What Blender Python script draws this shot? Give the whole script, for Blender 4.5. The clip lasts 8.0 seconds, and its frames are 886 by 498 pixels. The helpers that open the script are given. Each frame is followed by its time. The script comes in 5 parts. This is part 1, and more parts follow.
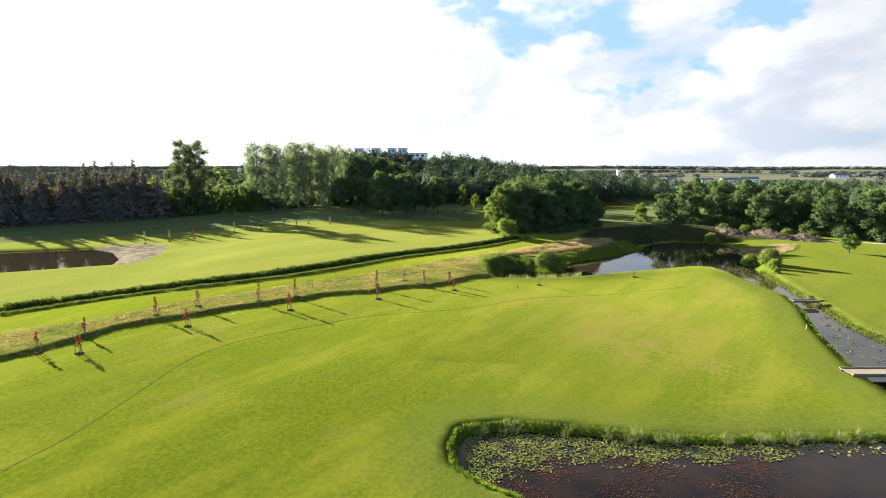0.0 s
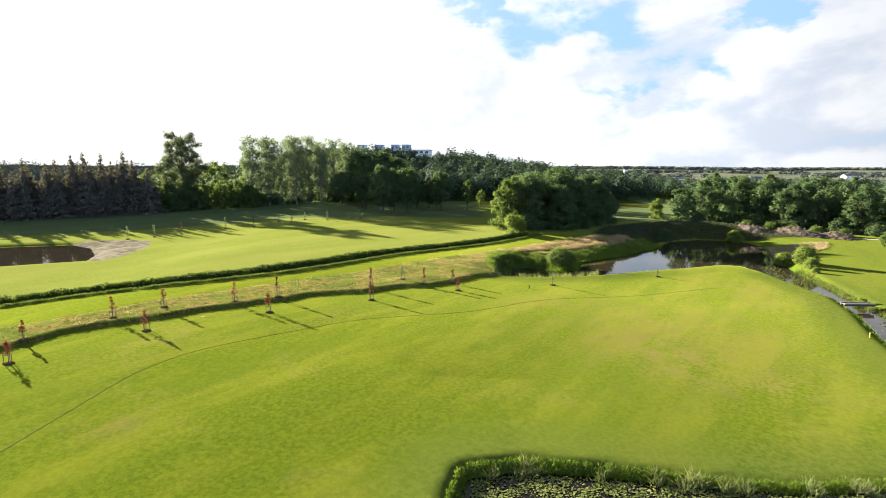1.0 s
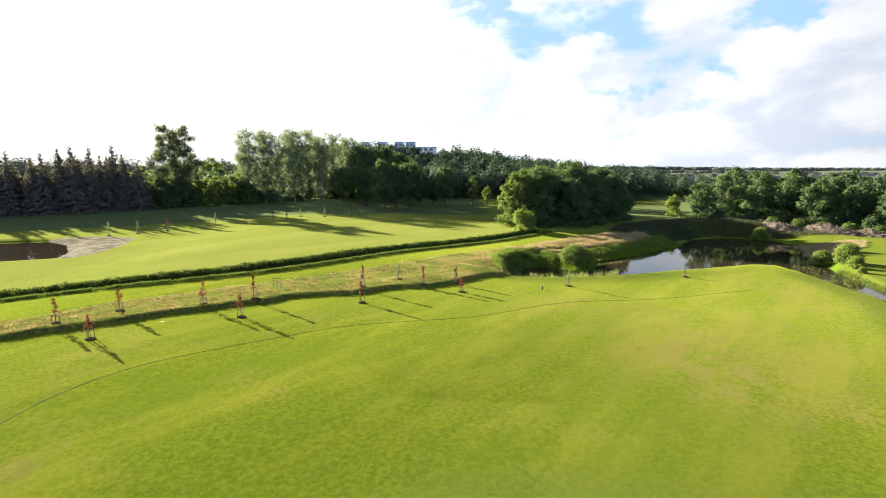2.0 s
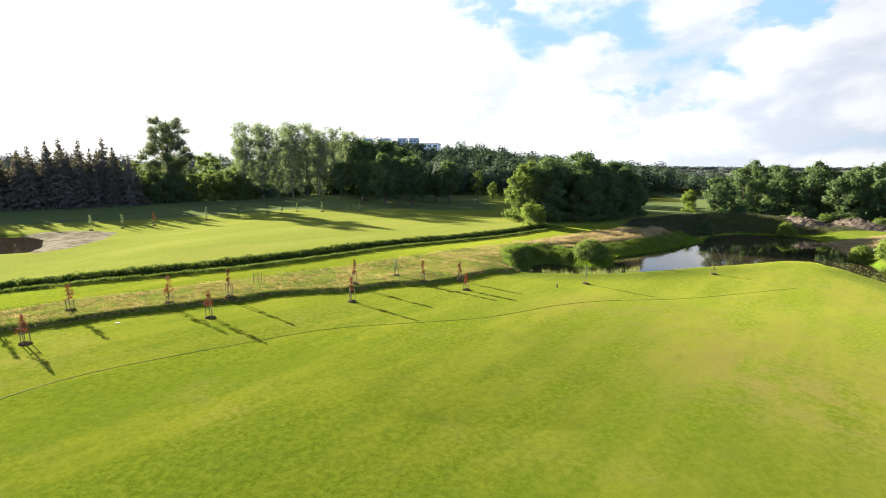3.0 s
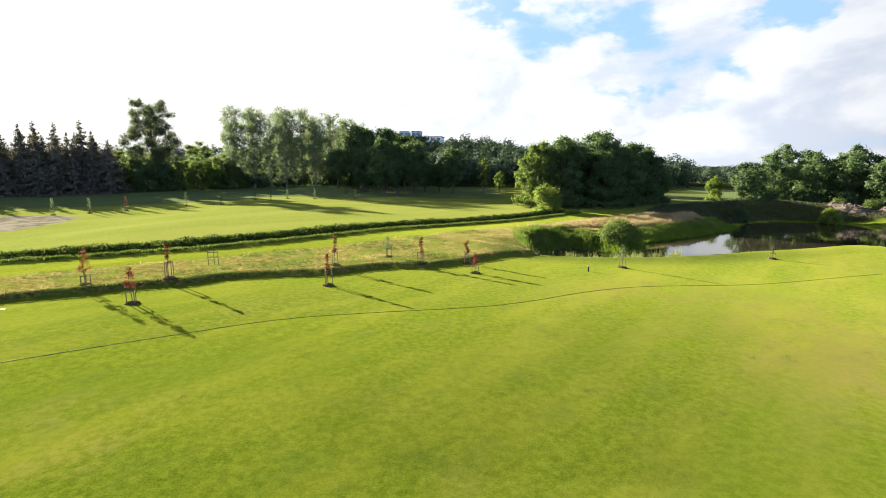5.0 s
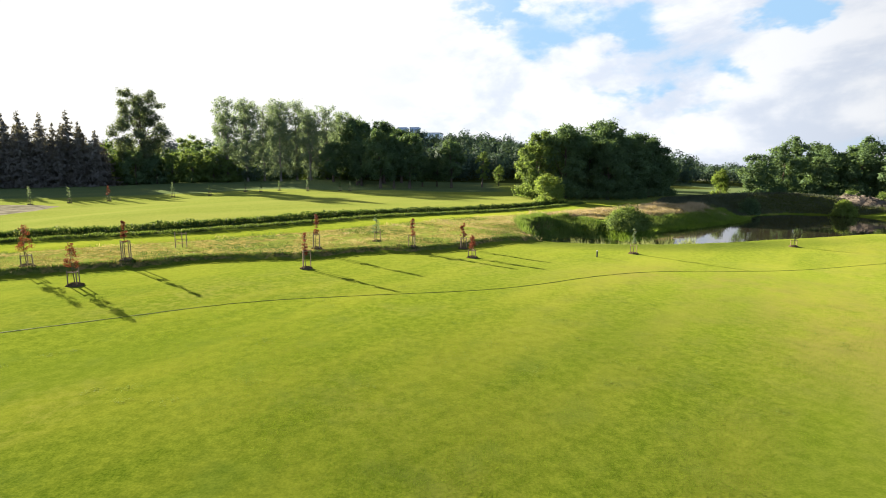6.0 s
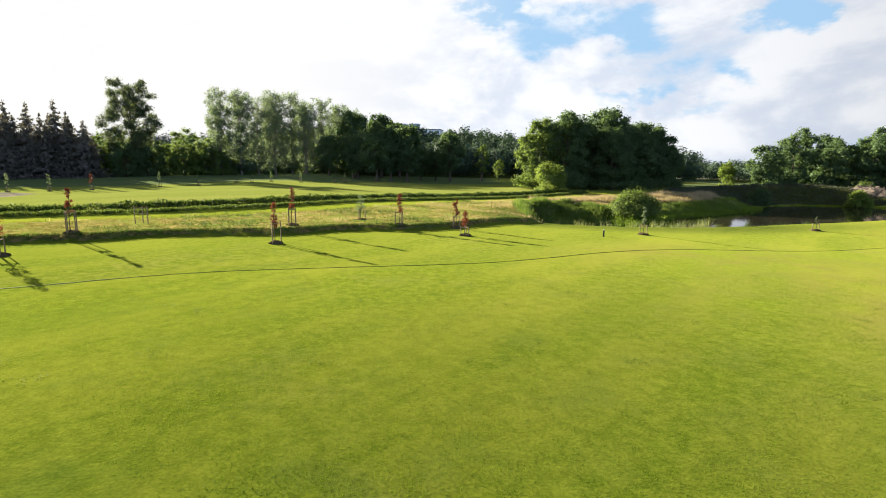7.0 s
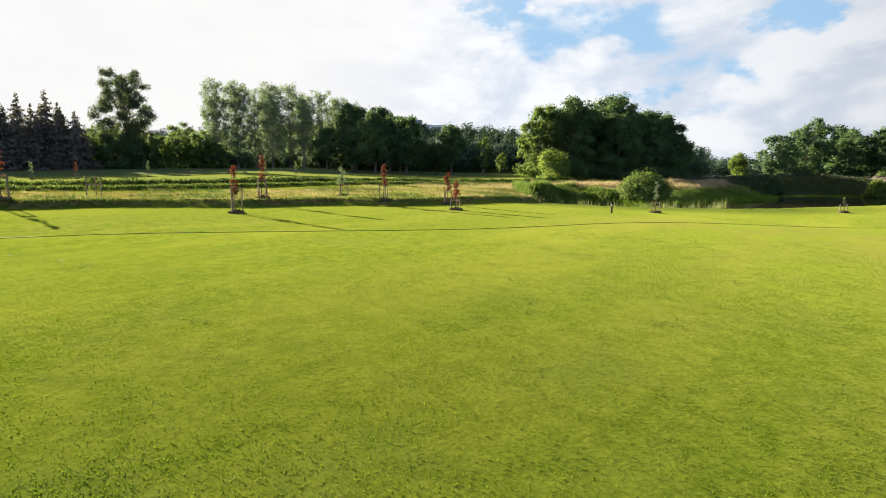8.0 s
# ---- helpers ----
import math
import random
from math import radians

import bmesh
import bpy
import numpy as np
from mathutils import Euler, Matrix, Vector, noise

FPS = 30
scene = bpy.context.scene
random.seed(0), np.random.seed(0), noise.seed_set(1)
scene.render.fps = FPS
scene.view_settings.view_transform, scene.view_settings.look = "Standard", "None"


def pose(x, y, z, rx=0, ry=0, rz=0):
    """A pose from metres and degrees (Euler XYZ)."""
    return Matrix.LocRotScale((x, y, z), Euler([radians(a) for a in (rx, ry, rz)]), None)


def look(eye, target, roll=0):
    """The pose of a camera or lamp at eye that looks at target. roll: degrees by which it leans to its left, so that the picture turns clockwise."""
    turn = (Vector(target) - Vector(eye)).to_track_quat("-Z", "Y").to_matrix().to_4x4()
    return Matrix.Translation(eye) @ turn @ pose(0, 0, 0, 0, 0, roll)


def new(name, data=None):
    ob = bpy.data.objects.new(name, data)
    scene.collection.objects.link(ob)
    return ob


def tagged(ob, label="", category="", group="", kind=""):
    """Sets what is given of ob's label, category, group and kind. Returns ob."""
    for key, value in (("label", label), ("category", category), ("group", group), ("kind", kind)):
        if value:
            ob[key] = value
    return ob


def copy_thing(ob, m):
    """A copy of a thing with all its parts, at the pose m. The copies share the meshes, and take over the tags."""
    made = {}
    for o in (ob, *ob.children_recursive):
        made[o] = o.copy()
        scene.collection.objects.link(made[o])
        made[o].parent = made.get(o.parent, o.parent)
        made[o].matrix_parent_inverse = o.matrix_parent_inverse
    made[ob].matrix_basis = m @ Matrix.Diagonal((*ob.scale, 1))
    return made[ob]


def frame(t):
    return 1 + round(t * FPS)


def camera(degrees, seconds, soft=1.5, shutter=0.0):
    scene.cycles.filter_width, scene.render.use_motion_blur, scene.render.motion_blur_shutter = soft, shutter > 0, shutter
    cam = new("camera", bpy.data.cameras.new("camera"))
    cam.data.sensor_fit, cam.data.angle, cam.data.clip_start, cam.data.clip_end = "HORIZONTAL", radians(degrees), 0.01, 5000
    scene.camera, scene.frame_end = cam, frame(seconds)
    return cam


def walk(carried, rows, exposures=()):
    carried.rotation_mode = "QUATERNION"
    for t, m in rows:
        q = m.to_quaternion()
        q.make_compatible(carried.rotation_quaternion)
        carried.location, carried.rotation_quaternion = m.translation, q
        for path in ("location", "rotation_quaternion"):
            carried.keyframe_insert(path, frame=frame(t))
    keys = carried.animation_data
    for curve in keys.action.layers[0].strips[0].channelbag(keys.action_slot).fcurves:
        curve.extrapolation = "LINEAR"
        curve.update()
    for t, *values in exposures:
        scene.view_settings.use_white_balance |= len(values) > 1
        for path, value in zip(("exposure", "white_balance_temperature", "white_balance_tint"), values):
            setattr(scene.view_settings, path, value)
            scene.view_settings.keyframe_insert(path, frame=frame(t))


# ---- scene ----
cam = camera(82.1, 8.0, 0.95)
METRES, EYE, TILT, LEAN, TURN = 55.0, 21.0, -8.9, 0.0, 0.0
ROWS = [
    (0.0, 0.0, 0.0, 0.0, -0.0, 0.0, -0.0),
    (0.5, 0.0021, 0.0895, -0.008, 0.22, 0.04, -0.08),
    (1.0, 0.0074, 0.1788, -0.0154, 0.55, 0.04, -0.22),
    (1.5, 0.0123, 0.2678, -0.0214, 0.89, 0.09, -0.28),
    (3.0, 0.0175, 0.4951, -0.0445, 1.67, 0.13, -0.41),
    (3.5, 0.0156, 0.5587, -0.0559, 1.92, 0.13, -0.46),
    (4.0, 0.0134, 0.6189, -0.0682, 2.06, 0.18, -0.45),
    (4.5, 0.011, 0.6742, -0.0805, 2.09, 0.21, -0.46),
    (6.0, 0.0181, 0.8116, -0.1218, 1.99, 0.25, -0.6),
    (6.5, 0.0241, 0.8524, -0.1384, 2.02, 0.3, -0.66),
    (7.0, 0.0317, 0.8926, -0.155, 2.1, 0.34, -0.74),
    (7.5, 0.0405, 0.933, -0.1718, 2.26, 0.37, -0.8),
    (8.0, 0.0494, 0.9723, -0.1853, 2.56, 0.38, -0.84),
]
walk(cam, [(t, pose(0, 0, EYE, TILT, LEAN, TURN) @ pose(METRES * x, METRES * y, METRES * z, 90 + pitch, roll, yaw)) for t, x, y, z, yaw, pitch, roll in ROWS],
     [(0.0, 2.87), (3.0, 2.91), (4.5, 2.87), (6.5, 2.75), (8.0, 2.62)])

from mathutils import geometry

# ---- light ----
SUN_AZ = math.atan2(-0.775, 0.632)          # from +y towards +x
SUN_EL = radians(16.0)
SUN_DIR = Vector((math.sin(SUN_AZ) * math.cos(SUN_EL), math.cos(SUN_AZ) * math.cos(SUN_EL), math.sin(SUN_EL)))
sun_data = bpy.data.lights.new("sun", "SUN")
sun_data.energy, sun_data.angle, sun_data.color = 5.0, radians(0.6), (1.0, 0.90, 0.70)
sun = new("sun", sun_data)
sun.matrix_world = look(SUN_DIR * 300, (0, 0, 0))


class Nodes:
    """Short hand for node trees."""

    def __init__(self, tree):
        self.tree = tree
        tree.nodes.clear()

    def add(self, kind, **values):
        node = self.tree.nodes.new(kind)
        for key, value in values.items():
            if key == "op":
                node.operation = value
            elif key == "mode":
                node.data_type = value
            elif key == "blend":
                node.blend_type = value
            elif key == "attribute":
                node.attribute_name = value
        return node

    def link(self, a, b):
        self.tree.links.new(a, b)

    def put(self, socket, value):
        if isinstance(value, bpy.types.NodeSocket):
            self.link(value, socket)
        else:
            socket.default_value = value

    def math(self, op, a, b=0.0, c=0.0):
        node = self.add("ShaderNodeMath", op=op)
        for n, v in enumerate((a, b, c)):
            self.put(node.inputs[n], v)
        return node.outputs[0]

    def smooth(self, v, low, high):
        node = self.add("ShaderNodeMapRange")
        node.interpolation_type = "SMOOTHSTEP"
        self.put(node.inputs[0], v)
        node.inputs[1].default_value, node.inputs[2].default_value = low, high
        return node.outputs[0]

    def noise(self, scale, detail=4.0, rough=0.55, where=None, warp=0.0):
        node = self.add("ShaderNodeTexNoise")
        node.inputs["Scale"].default_value, node.inputs["Detail"].default_value = scale, detail
        node.inputs["Roughness"].default_value, node.inputs["Distortion"].default_value = rough, warp
        if where is not None:
            self.link(where, node.inputs["Vector"])
        return node.outputs[0]

    def mix(self, f, a, b, blend="MIX"):
        node = self.add("ShaderNodeMix", mode="RGBA", blend=blend)
        self.put(node.inputs[0], f)
        for socket, v in ((node.inputs[6], a), (node.inputs[7], b)):
            self.put(socket, (*v, 1) if isinstance(v, tuple) and len(v) == 3 else v)
        return node.outputs[2]

    def place(self, scale=(1, 1, 1), turn=0.0):
        geo = self.add("ShaderNodeNewGeometry")
        mapping = self.add("ShaderNodeMapping")
        mapping.vector_type = "TEXTURE"
        mapping.inputs["Scale"].default_value = tuple(1.0 / k for k in scale)
        mapping.inputs["Rotation"].default_value = (0, 0, turn)
        self.link(geo.outputs["Position"], mapping.inputs["Vector"])
        return mapping.outputs[0]


# ---- sky: pale evening blue with broken cloud, brightest round the sun ----
world = bpy.data.worlds.new("sky")
scene.world = world
world.use_nodes = True
w = Nodes(world.node_tree)
nishita = w.add("ShaderNodeTexSky")
nishita.sky_type, nishita.sun_disc = "NISHITA", False
nishita.sun_elevation, nishita.sun_rotation = SUN_EL, SUN_AZ
nishita.air_density, nishita.dust_density, nishita.ozone_density = 1.0, 0.6, 1.5
coord = w.add("ShaderNodeTexCoord").outputs["Generated"]
split = w.add("ShaderNodeSeparateXYZ")
w.link(coord, split.inputs[0])
# heaped cloud, flatter than wide
heap_map = w.add("ShaderNodeMapping")
heap_map.inputs["Scale"].default_value = (3.2, 3.2, 6.4)
heap_map.inputs["Location"].default_value = (0.7, 0.3, 0.0)
w.link(coord, heap_map.inputs[0])
above_map = w.add("ShaderNodeMapping")
above_map.inputs["Scale"].default_value = (3.2, 3.2, 6.4)
above_map.inputs["Location"].default_value = (0.62, 0.36, 0.26)
w.link(coord, above_map.inputs[0])
puffs = w.noise(1.0, 9.0, 0.55, heap_map.outputs[0], 0.25)
puffs_above = w.noise(1.0, 6.0, 0.55, above_map.outputs[0], 0.25)
shades = w.noise(1.7, 7.0, 0.6, above_map.outputs[0], 0.3)
ahead = w.math("MAXIMUM", split.outputs[1], 0.05)
tear = w.noise(1.6, 5.0, 0.6, heap_map.outputs[0])
tear_up = w.noise(2.1, 5.0, 0.6, above_map.outputs[0])
u = w.math("ADD", w.math("DIVIDE", split.outputs[0], ahead), w.math("MULTIPLY", w.math("SUBTRACT", tear, 0.5), 0.50))
v = w.math("ADD", w.math("DIVIDE", split.outputs[2], ahead), w.math("MULTIPLY", w.math("SUBTRACT", tear_up, 0.5), 0.22))


def gap(cu, cv, ru, rv, much=1.0):
    """A soft opening in the cloud round the way (cu, 1, cv)."""
    a = w.math("POWER", w.math("DIVIDE", w.math("SUBTRACT", u, cu), ru), 2.0)
    b = w.math("POWER", w.math("DIVIDE", w.math("SUBTRACT", v, cv), rv), 2.0)
    return w.math("MULTIPLY", w.math("POWER", 2.718, w.math("MULTIPLY", w.math("ADD", a, b), -1.0)), much)


openings = gap(0.28, 0.275, 0.15, 0.06, 1.6)
for place in ((0.06, 0.305, 0.055, 0.03, 1.2), (0.61, 0.30, 0.06, 0.04, 1.5), (0.31, 0.143, 0.05, 0.04, 0.95), (0.50, 0.158, 0.055, 0.04, 1.05), (0.43, 0.10, 0.05, 0.02, 0.5)):
    openings = w.math("ADD", openings, gap(*place))
ragged = w.math("ADD", w.math("MULTIPLY", w.math("SUBTRACT", puffs, 0.5), 3.2), 0.95)
cover = w.smooth(w.math("SUBTRACT", ragged, w.math("MULTIPLY", openings, 0.86)), 0.02, 0.80)
toward = w.add("ShaderNodeVectorMath", op="DOT_PRODUCT")
w.link(coord, toward.inputs[0])
toward.inputs[1].default_value = SUN_DIR
west = w.add("ShaderNodeVectorMath", op="DOT_PRODUCT")
w.link(coord, west.inputs[0])
west.inputs[1].default_value = (-0.30, 0.95, 0.0)
glow = w.math("MULTIPLY", w.smooth(west.outputs["Value"], -0.30, 0.95), w.math("SUBTRACT", 1.0, w.math("MULTIPLY", w.smooth(split.outputs[2], 0.32, 0.70), 0.9)))
belly = w.smooth(w.math("ADD", w.math("MULTIPLY", w.math("SUBTRACT", puffs, puffs_above), 1.3), w.math("MULTIPLY", shades, 0.8)), 0.22, 0.52)
cloud_grey = w.mix(belly, (0.70, 0.74, 0.82), (1.0, 0.99, 0.98))
east = w.math("MULTIPLY", w.smooth(west.outputs["Value"], 0.30, -0.80), w.math("SUBTRACT", 1.0, w.smooth(split.outputs[2], 0.25, 0.75)))
cloud_light = w.math("MULTIPLY", glow, 0.226)
cool = w.add("ShaderNodeVectorMath", op="SCALE")
cool.inputs[0].default_value = (0.66, 0.92, 1.34)
w.link(w.math("ADD", 0.026, w.math("MULTIPLY", east, 0.38)), cool.inputs[3])
cloud = w.add("ShaderNodeVectorMath", op="SCALE")
w.link(cloud_grey, cloud.inputs[0])
w.link(cloud_light, cloud.inputs[3])
clouds = w.add("ShaderNodeVectorMath", op="ADD")
w.link(cloud.outputs[0], clouds.inputs[0])
w.link(cool.outputs[0], clouds.inputs[1])
blue = w.add("ShaderNodeVectorMath", op="SCALE")
w.link(nishita.outputs[0], blue.inputs[0])
blue.inputs[3].default_value = 0.014
clear = w.mix(0.75, blue.outputs[0], (0.118, 0.190, 0.270))
clear = w.mix(w.math("MULTIPLY", w.smooth(glow, 0.0, 0.9), 1.0), blue.outputs[0], clear)
sky = w.mix(cover, clear, clouds.outputs[0])
veil = w.smooth(toward.outputs["Value"], 0.55, 0.88)
sky = w.mix(w.math("MULTIPLY", veil, 0.9), sky, (0.240, 0.238, 0.235))
back = w.add("ShaderNodeBackground")
w.link(sky, back.inputs[0])
back.inputs[1].default_value = 0.66
w.link(back.outputs[0], w.add("ShaderNodeOutputWorld").inputs[0])


# ---- materials ----
def material(name):
    m = bpy.data.materials.new(name)
    m.use_nodes = True
    return m, Nodes(m.node_tree)


def finish(n, base, rough=0.8, bump=None, depth=0.02, strength=0.5, metal=0.0, spec=0.3, tint=None, sheen=0.0, sheen_tint=None, through_light=0.0, through_col=None):
    p = n.add("ShaderNodeBsdfPrincipled")
    n.put(p.inputs["Base Color"], (*base, 1) if isinstance(base, tuple) else base)
    n.put(p.inputs["Roughness"], rough)
    p.inputs["Metallic"].default_value = metal
    p.inputs["Specular IOR Level"].default_value = spec
    if tint:
        p.inputs["Specular Tint"].default_value = (*tint, 1)
    if sheen:
        n.put(p.inputs["Sheen Weight"], sheen)
        p.inputs["Sheen Roughness"].default_value = 0.32
        n.put(p.inputs["Sheen Tint"], (*sheen_tint, 1) if isinstance(sheen_tint, tuple) else sheen_tint)
    if bump is not None:
        b = n.add("ShaderNodeBump")
        b.inputs["Strength"].default_value, b.inputs["Distance"].default_value = strength, depth
        n.link(bump, b.inputs["Height"])
        n.link(b.outputs[0], p.inputs["Normal"])
    result = p.outputs[0]
    if through_light:
        t = n.add("ShaderNodeBsdfTranslucent")
        n.put(t.inputs[0], through_col)
        both = n.add("ShaderNodeMixShader")
        both.inputs[0].default_value = through_light
        n.link(result, both.inputs[1])
        n.link(t.outputs[0], both.inputs[2])
        result = both.outputs[0]
    n.link(result, n.add("ShaderNodeOutputMaterial").inputs[0])


def leaf_material(name, dark, light, glow=0.35, through_gain=1.5, rough=0.7, spec=0.04):
    """Leaves that differ one by one and tree by tree, and let some sun through."""
    m, n = material(name)
    geo = n.add("ShaderNodeNewGeometry")
    each = n.add("ShaderNodeObjectInfo").outputs["Random"]
    patch = n.noise(0.35, 3.0, 0.6, geo.outputs["Position"])
    f = n.math("ADD", n.math("MULTIPLY", geo.outputs["Random Per Island"], 0.40), n.math("MULTIPLY", each, 0.28))
    f = n.math("ADD", f, n.math("MULTIPLY", n.smooth(patch, 0.35, 0.65), 0.32))
    base = n.mix(f, dark, light)
    bright = n.mix(1.0, base, (through_gain, through_gain * 1.0, through_gain * 0.55), "MULTIPLY")
    finish(n, base, rough, spec=spec, through_light=glow, through_col=bright)
    return m


def plain_material(name, a, b, scale=6.0, rough=0.8, stretch=(1, 1, 1), depth=0.01, spec=0.08, metal=0.0):
    """Two tones over coarse and fine grain, with relief."""
    m, n = material(name)
    tex = n.add("ShaderNodeTexCoord").outputs["Object"]
    mapping = n.add("ShaderNodeMapping")
    mapping.inputs["Scale"].default_value = stretch
    n.link(tex, mapping.inputs[0])
    coarse, fine = n.noise(scale * 0.25, 3.0, 0.6, mapping.outputs[0]), n.noise(scale * 3, 5.0, 0.65, mapping.outputs[0])
    each = n.add("ShaderNodeObjectInfo").outputs["Random"]
    f = n.math("ADD", n.math("MULTIPLY", n.smooth(coarse, 0.3, 0.7), 0.4), n.math("MULTIPLY", n.smooth(fine, 0.3, 0.7), 0.35))
    f = n.math("ADD", f, n.math("MULTIPLY", each, 0.25))
    finish(n, n.mix(f, a, b), rough, fine, depth, 0.6, metal, spec)
    return m


# oak green with extra blue, which puts haze into the leaves
LEAF_OAK = leaf_material("oak_leaves", (0.038, 0.065, 0.034), (0.088, 0.132, 0.060), 0.40)
LEAF_LIGHT = leaf_material("light_leaves", (0.048, 0.078, 0.022), (0.118, 0.160, 0.050), 0.48)
LEAF_POPLAR = leaf_material("poplar_leaves", (0.050, 0.082, 0.052), (0.145, 0.180, 0.130), 0.42)
# needles raised to brown grey: the glare's veil is in their colour
LEAF_SPRUCE = leaf_material("spruce_needles", (0.108, 0.099, 0.090), (0.135, 0.124, 0.110), 0.20, rough=1.0, spec=0.0)
LEAF_TALL = leaf_material("tall_tree_leaves", (0.044, 0.062, 0.036), (0.100, 0.122, 0.068), 0.32)
LEAF_RED = leaf_material("red_leaves", (0.060, 0.014, 0.012), (0.150, 0.042, 0.030), 0.30)
LEAF_WOODS = leaf_material("woodland_leaves", (0.032, 0.052, 0.040), (0.050, 0.077, 0.053), 0.25)
# grey blue leaves for the distance, haze mixed into the tone
LEAF_HAZED = leaf_material("distant_leaves", (0.066, 0.080, 0.078), (0.088, 0.102, 0.096), 0.05, rough=1.0, spec=0.0)
BLADE_ROUGH = leaf_material("rough_grass", (0.056, 0.062, 0.018), (0.175, 0.128, 0.058), 0.35, 1.25)
BLADE_TAN = leaf_material("seeding_grass", (0.215, 0.166, 0.104), (0.420, 0.334, 0.236), 0.35, 1.2)
BLADE_GREEN = leaf_material("bank_grass", (0.050, 0.092, 0.012), (0.142, 0.201, 0.034), 0.42, 1.4)
BLADE_REED = leaf_material("reeds", (0.042, 0.080, 0.016), (0.142, 0.184, 0.050), 0.40, 1.4)
BLADE_PALE = leaf_material("pale_reeds", (0.085, 0.112, 0.042), (0.215, 0.235, 0.115), 0.40, 1.2)
BLADE_DITCH = leaf_material("ditch_herbs", (0.022, 0.042, 0.010), (0.072, 0.104, 0.028), 0.32, 1.4)
# grey dark tone puts the clump's shade into the mound's plants
BLADE_SHADE = leaf_material("dusky_plants", (0.028, 0.036, 0.022), (0.078, 0.086, 0.058), 0.25, 1.2)
BLADE_BANK = leaf_material("near_bank_herbs", (0.034, 0.060, 0.014), (0.115, 0.150, 0.044), 0.34, 1.4)
BLADE_LAWN = leaf_material("lawn_blades", (0.052, 0.094, 0.007), (0.120, 0.162, 0.015), 0.45, 1.4)
PAD_GREEN = leaf_material("lily_pads", (0.058, 0.080, 0.020), (0.170, 0.186, 0.062), 0.05, 1.0, 0.35)
PAD_RED = leaf_material("red_water_weed", (0.034, 0.016, 0.014), (0.078, 0.036, 0.028), 0.05, 1.0, 0.4)
LEAF_YOUNG = leaf_material("young_leaves", (0.075, 0.112, 0.026), (0.165, 0.215, 0.060), 0.52, 1.5)
BARK = plain_material("bark", (0.032, 0.025, 0.018), (0.098, 0.077, 0.056), 5, 0.9, (1, 1, 0.2), 0.03)
BARK_PALE = plain_material("pale_bark", (0.070, 0.063, 0.049), (0.182, 0.161, 0.126), 5, 0.9, (1, 1, 0.3), 0.02)
STAKE = plain_material("stake_wood", (0.112, 0.077, 0.049), (0.238, 0.175, 0.112), 14, 0.85, (1, 1, 0.15), 0.004)
PLANK = plain_material("weathered_planks", (0.130, 0.112, 0.095), (0.250, 0.220, 0.188), 9, 0.85, (1, 0.15, 1), 0.004)
BEAM = plain_material("dark_beam", (0.056, 0.045, 0.035), (0.126, 0.105, 0.077), 8, 0.9, (0.2, 1, 1), 0.004)
MULCH = plain_material("mulch", (0.040, 0.030, 0.018), (0.095, 0.072, 0.044), 12, 0.95, depth=0.03, spec=0.0)
HEAP = plain_material("heap_earth", (0.046, 0.037, 0.030), (0.125, 0.102, 0.086), 2.2, 0.95, depth=0.10)
TWIG = plain_material("cut_branches", (0.055, 0.045, 0.038), (0.160, 0.132, 0.110), 6, 0.9)
GRAVEL = plain_material("gravel", (0.26, 0.24, 0.20), (0.40, 0.37, 0.32), 4, 0.95, depth=0.01)
POST_DARK = plain_material("post_black", (0.010, 0.010, 0.011), (0.025, 0.025, 0.025), 20, 0.5, depth=0.001)
POST_PALE = plain_material("post_white", (0.30, 0.29, 0.26), (0.42, 0.41, 0.38), 20, 0.5, depth=0.001)
POST_YELLOW = plain_material("post_yellow", (0.455, 0.350, 0.056), (0.560, 0.455, 0.112), 20, 0.5, depth=0.001)
WALL_WHITE = plain_material("white_render", (0.70, 0.72, 0.76), (0.84, 0.85, 0.87), 1.5, 0.8, depth=0.003)
WALL_DARK = plain_material("slate_cladding", (0.30, 0.35, 0.44), (0.40, 0.45, 0.55), 1.5, 0.6, depth=0.003)
WALL_BRICK = plain_material("brown_brick", (0.140, 0.084, 0.063), (0.238, 0.154, 0.119), 3, 0.9, depth=0.006)
ROOF = plain_material("grey_roof", (0.112, 0.112, 0.119), (0.224, 0.224, 0.238), 1.0, 0.8, depth=0.004)
TILE_ROOF = plain_material("tile_roof", (0.154, 0.070, 0.049), (0.252, 0.126, 0.091), 2.0, 0.85, depth=0.01)


def glass_material():
    m, n = material("window_glass")
    finish(n, (0.03, 0.04, 0.05), 0.08, spec=0.6)
    return m


GLASS = glass_material()


def water_material(name, clear, murk):
    m, n = material(name)
    where = n.place((1, 1, 1))
    ripples = n.math("ADD", n.math("MULTIPLY", n.noise(0.5, 3.0, 0.5, where), 0.7), n.math("MULTIPLY", n.noise(5.0, 3.0, 0.5, where), 0.12))
    p = n.add("ShaderNodeBsdfPrincipled")
    cloud = n.smooth(n.noise(0.35, 4.0, 0.6, where), 0.25, 0.75)
    n.link(n.mix(cloud, clear, murk), p.inputs["Base Color"])
    p.inputs["Roughness"].default_value = 0.04
    p.inputs["IOR"].default_value = 1.33
    p.inputs["Specular IOR Level"].default_value = 0.5
    b = n.add("ShaderNodeBump")
    b.inputs["Strength"].default_value, b.inputs["Distance"].default_value = 0.14, 0.05
    n.link(ripples, b.inputs["Height"])
    n.link(b.outputs[0], p.inputs["Normal"])
    n.link(p.outputs[0], n.add("ShaderNodeOutputMaterial").inputs[0])
    return m


WATER = water_material("pond_water", (0.016, 0.013, 0.010), (0.026, 0.021, 0.013))
WATER_RED = water_material("red_brown_water", (0.003, 0.003, 0.004), (0.014, 0.008, 0.006))
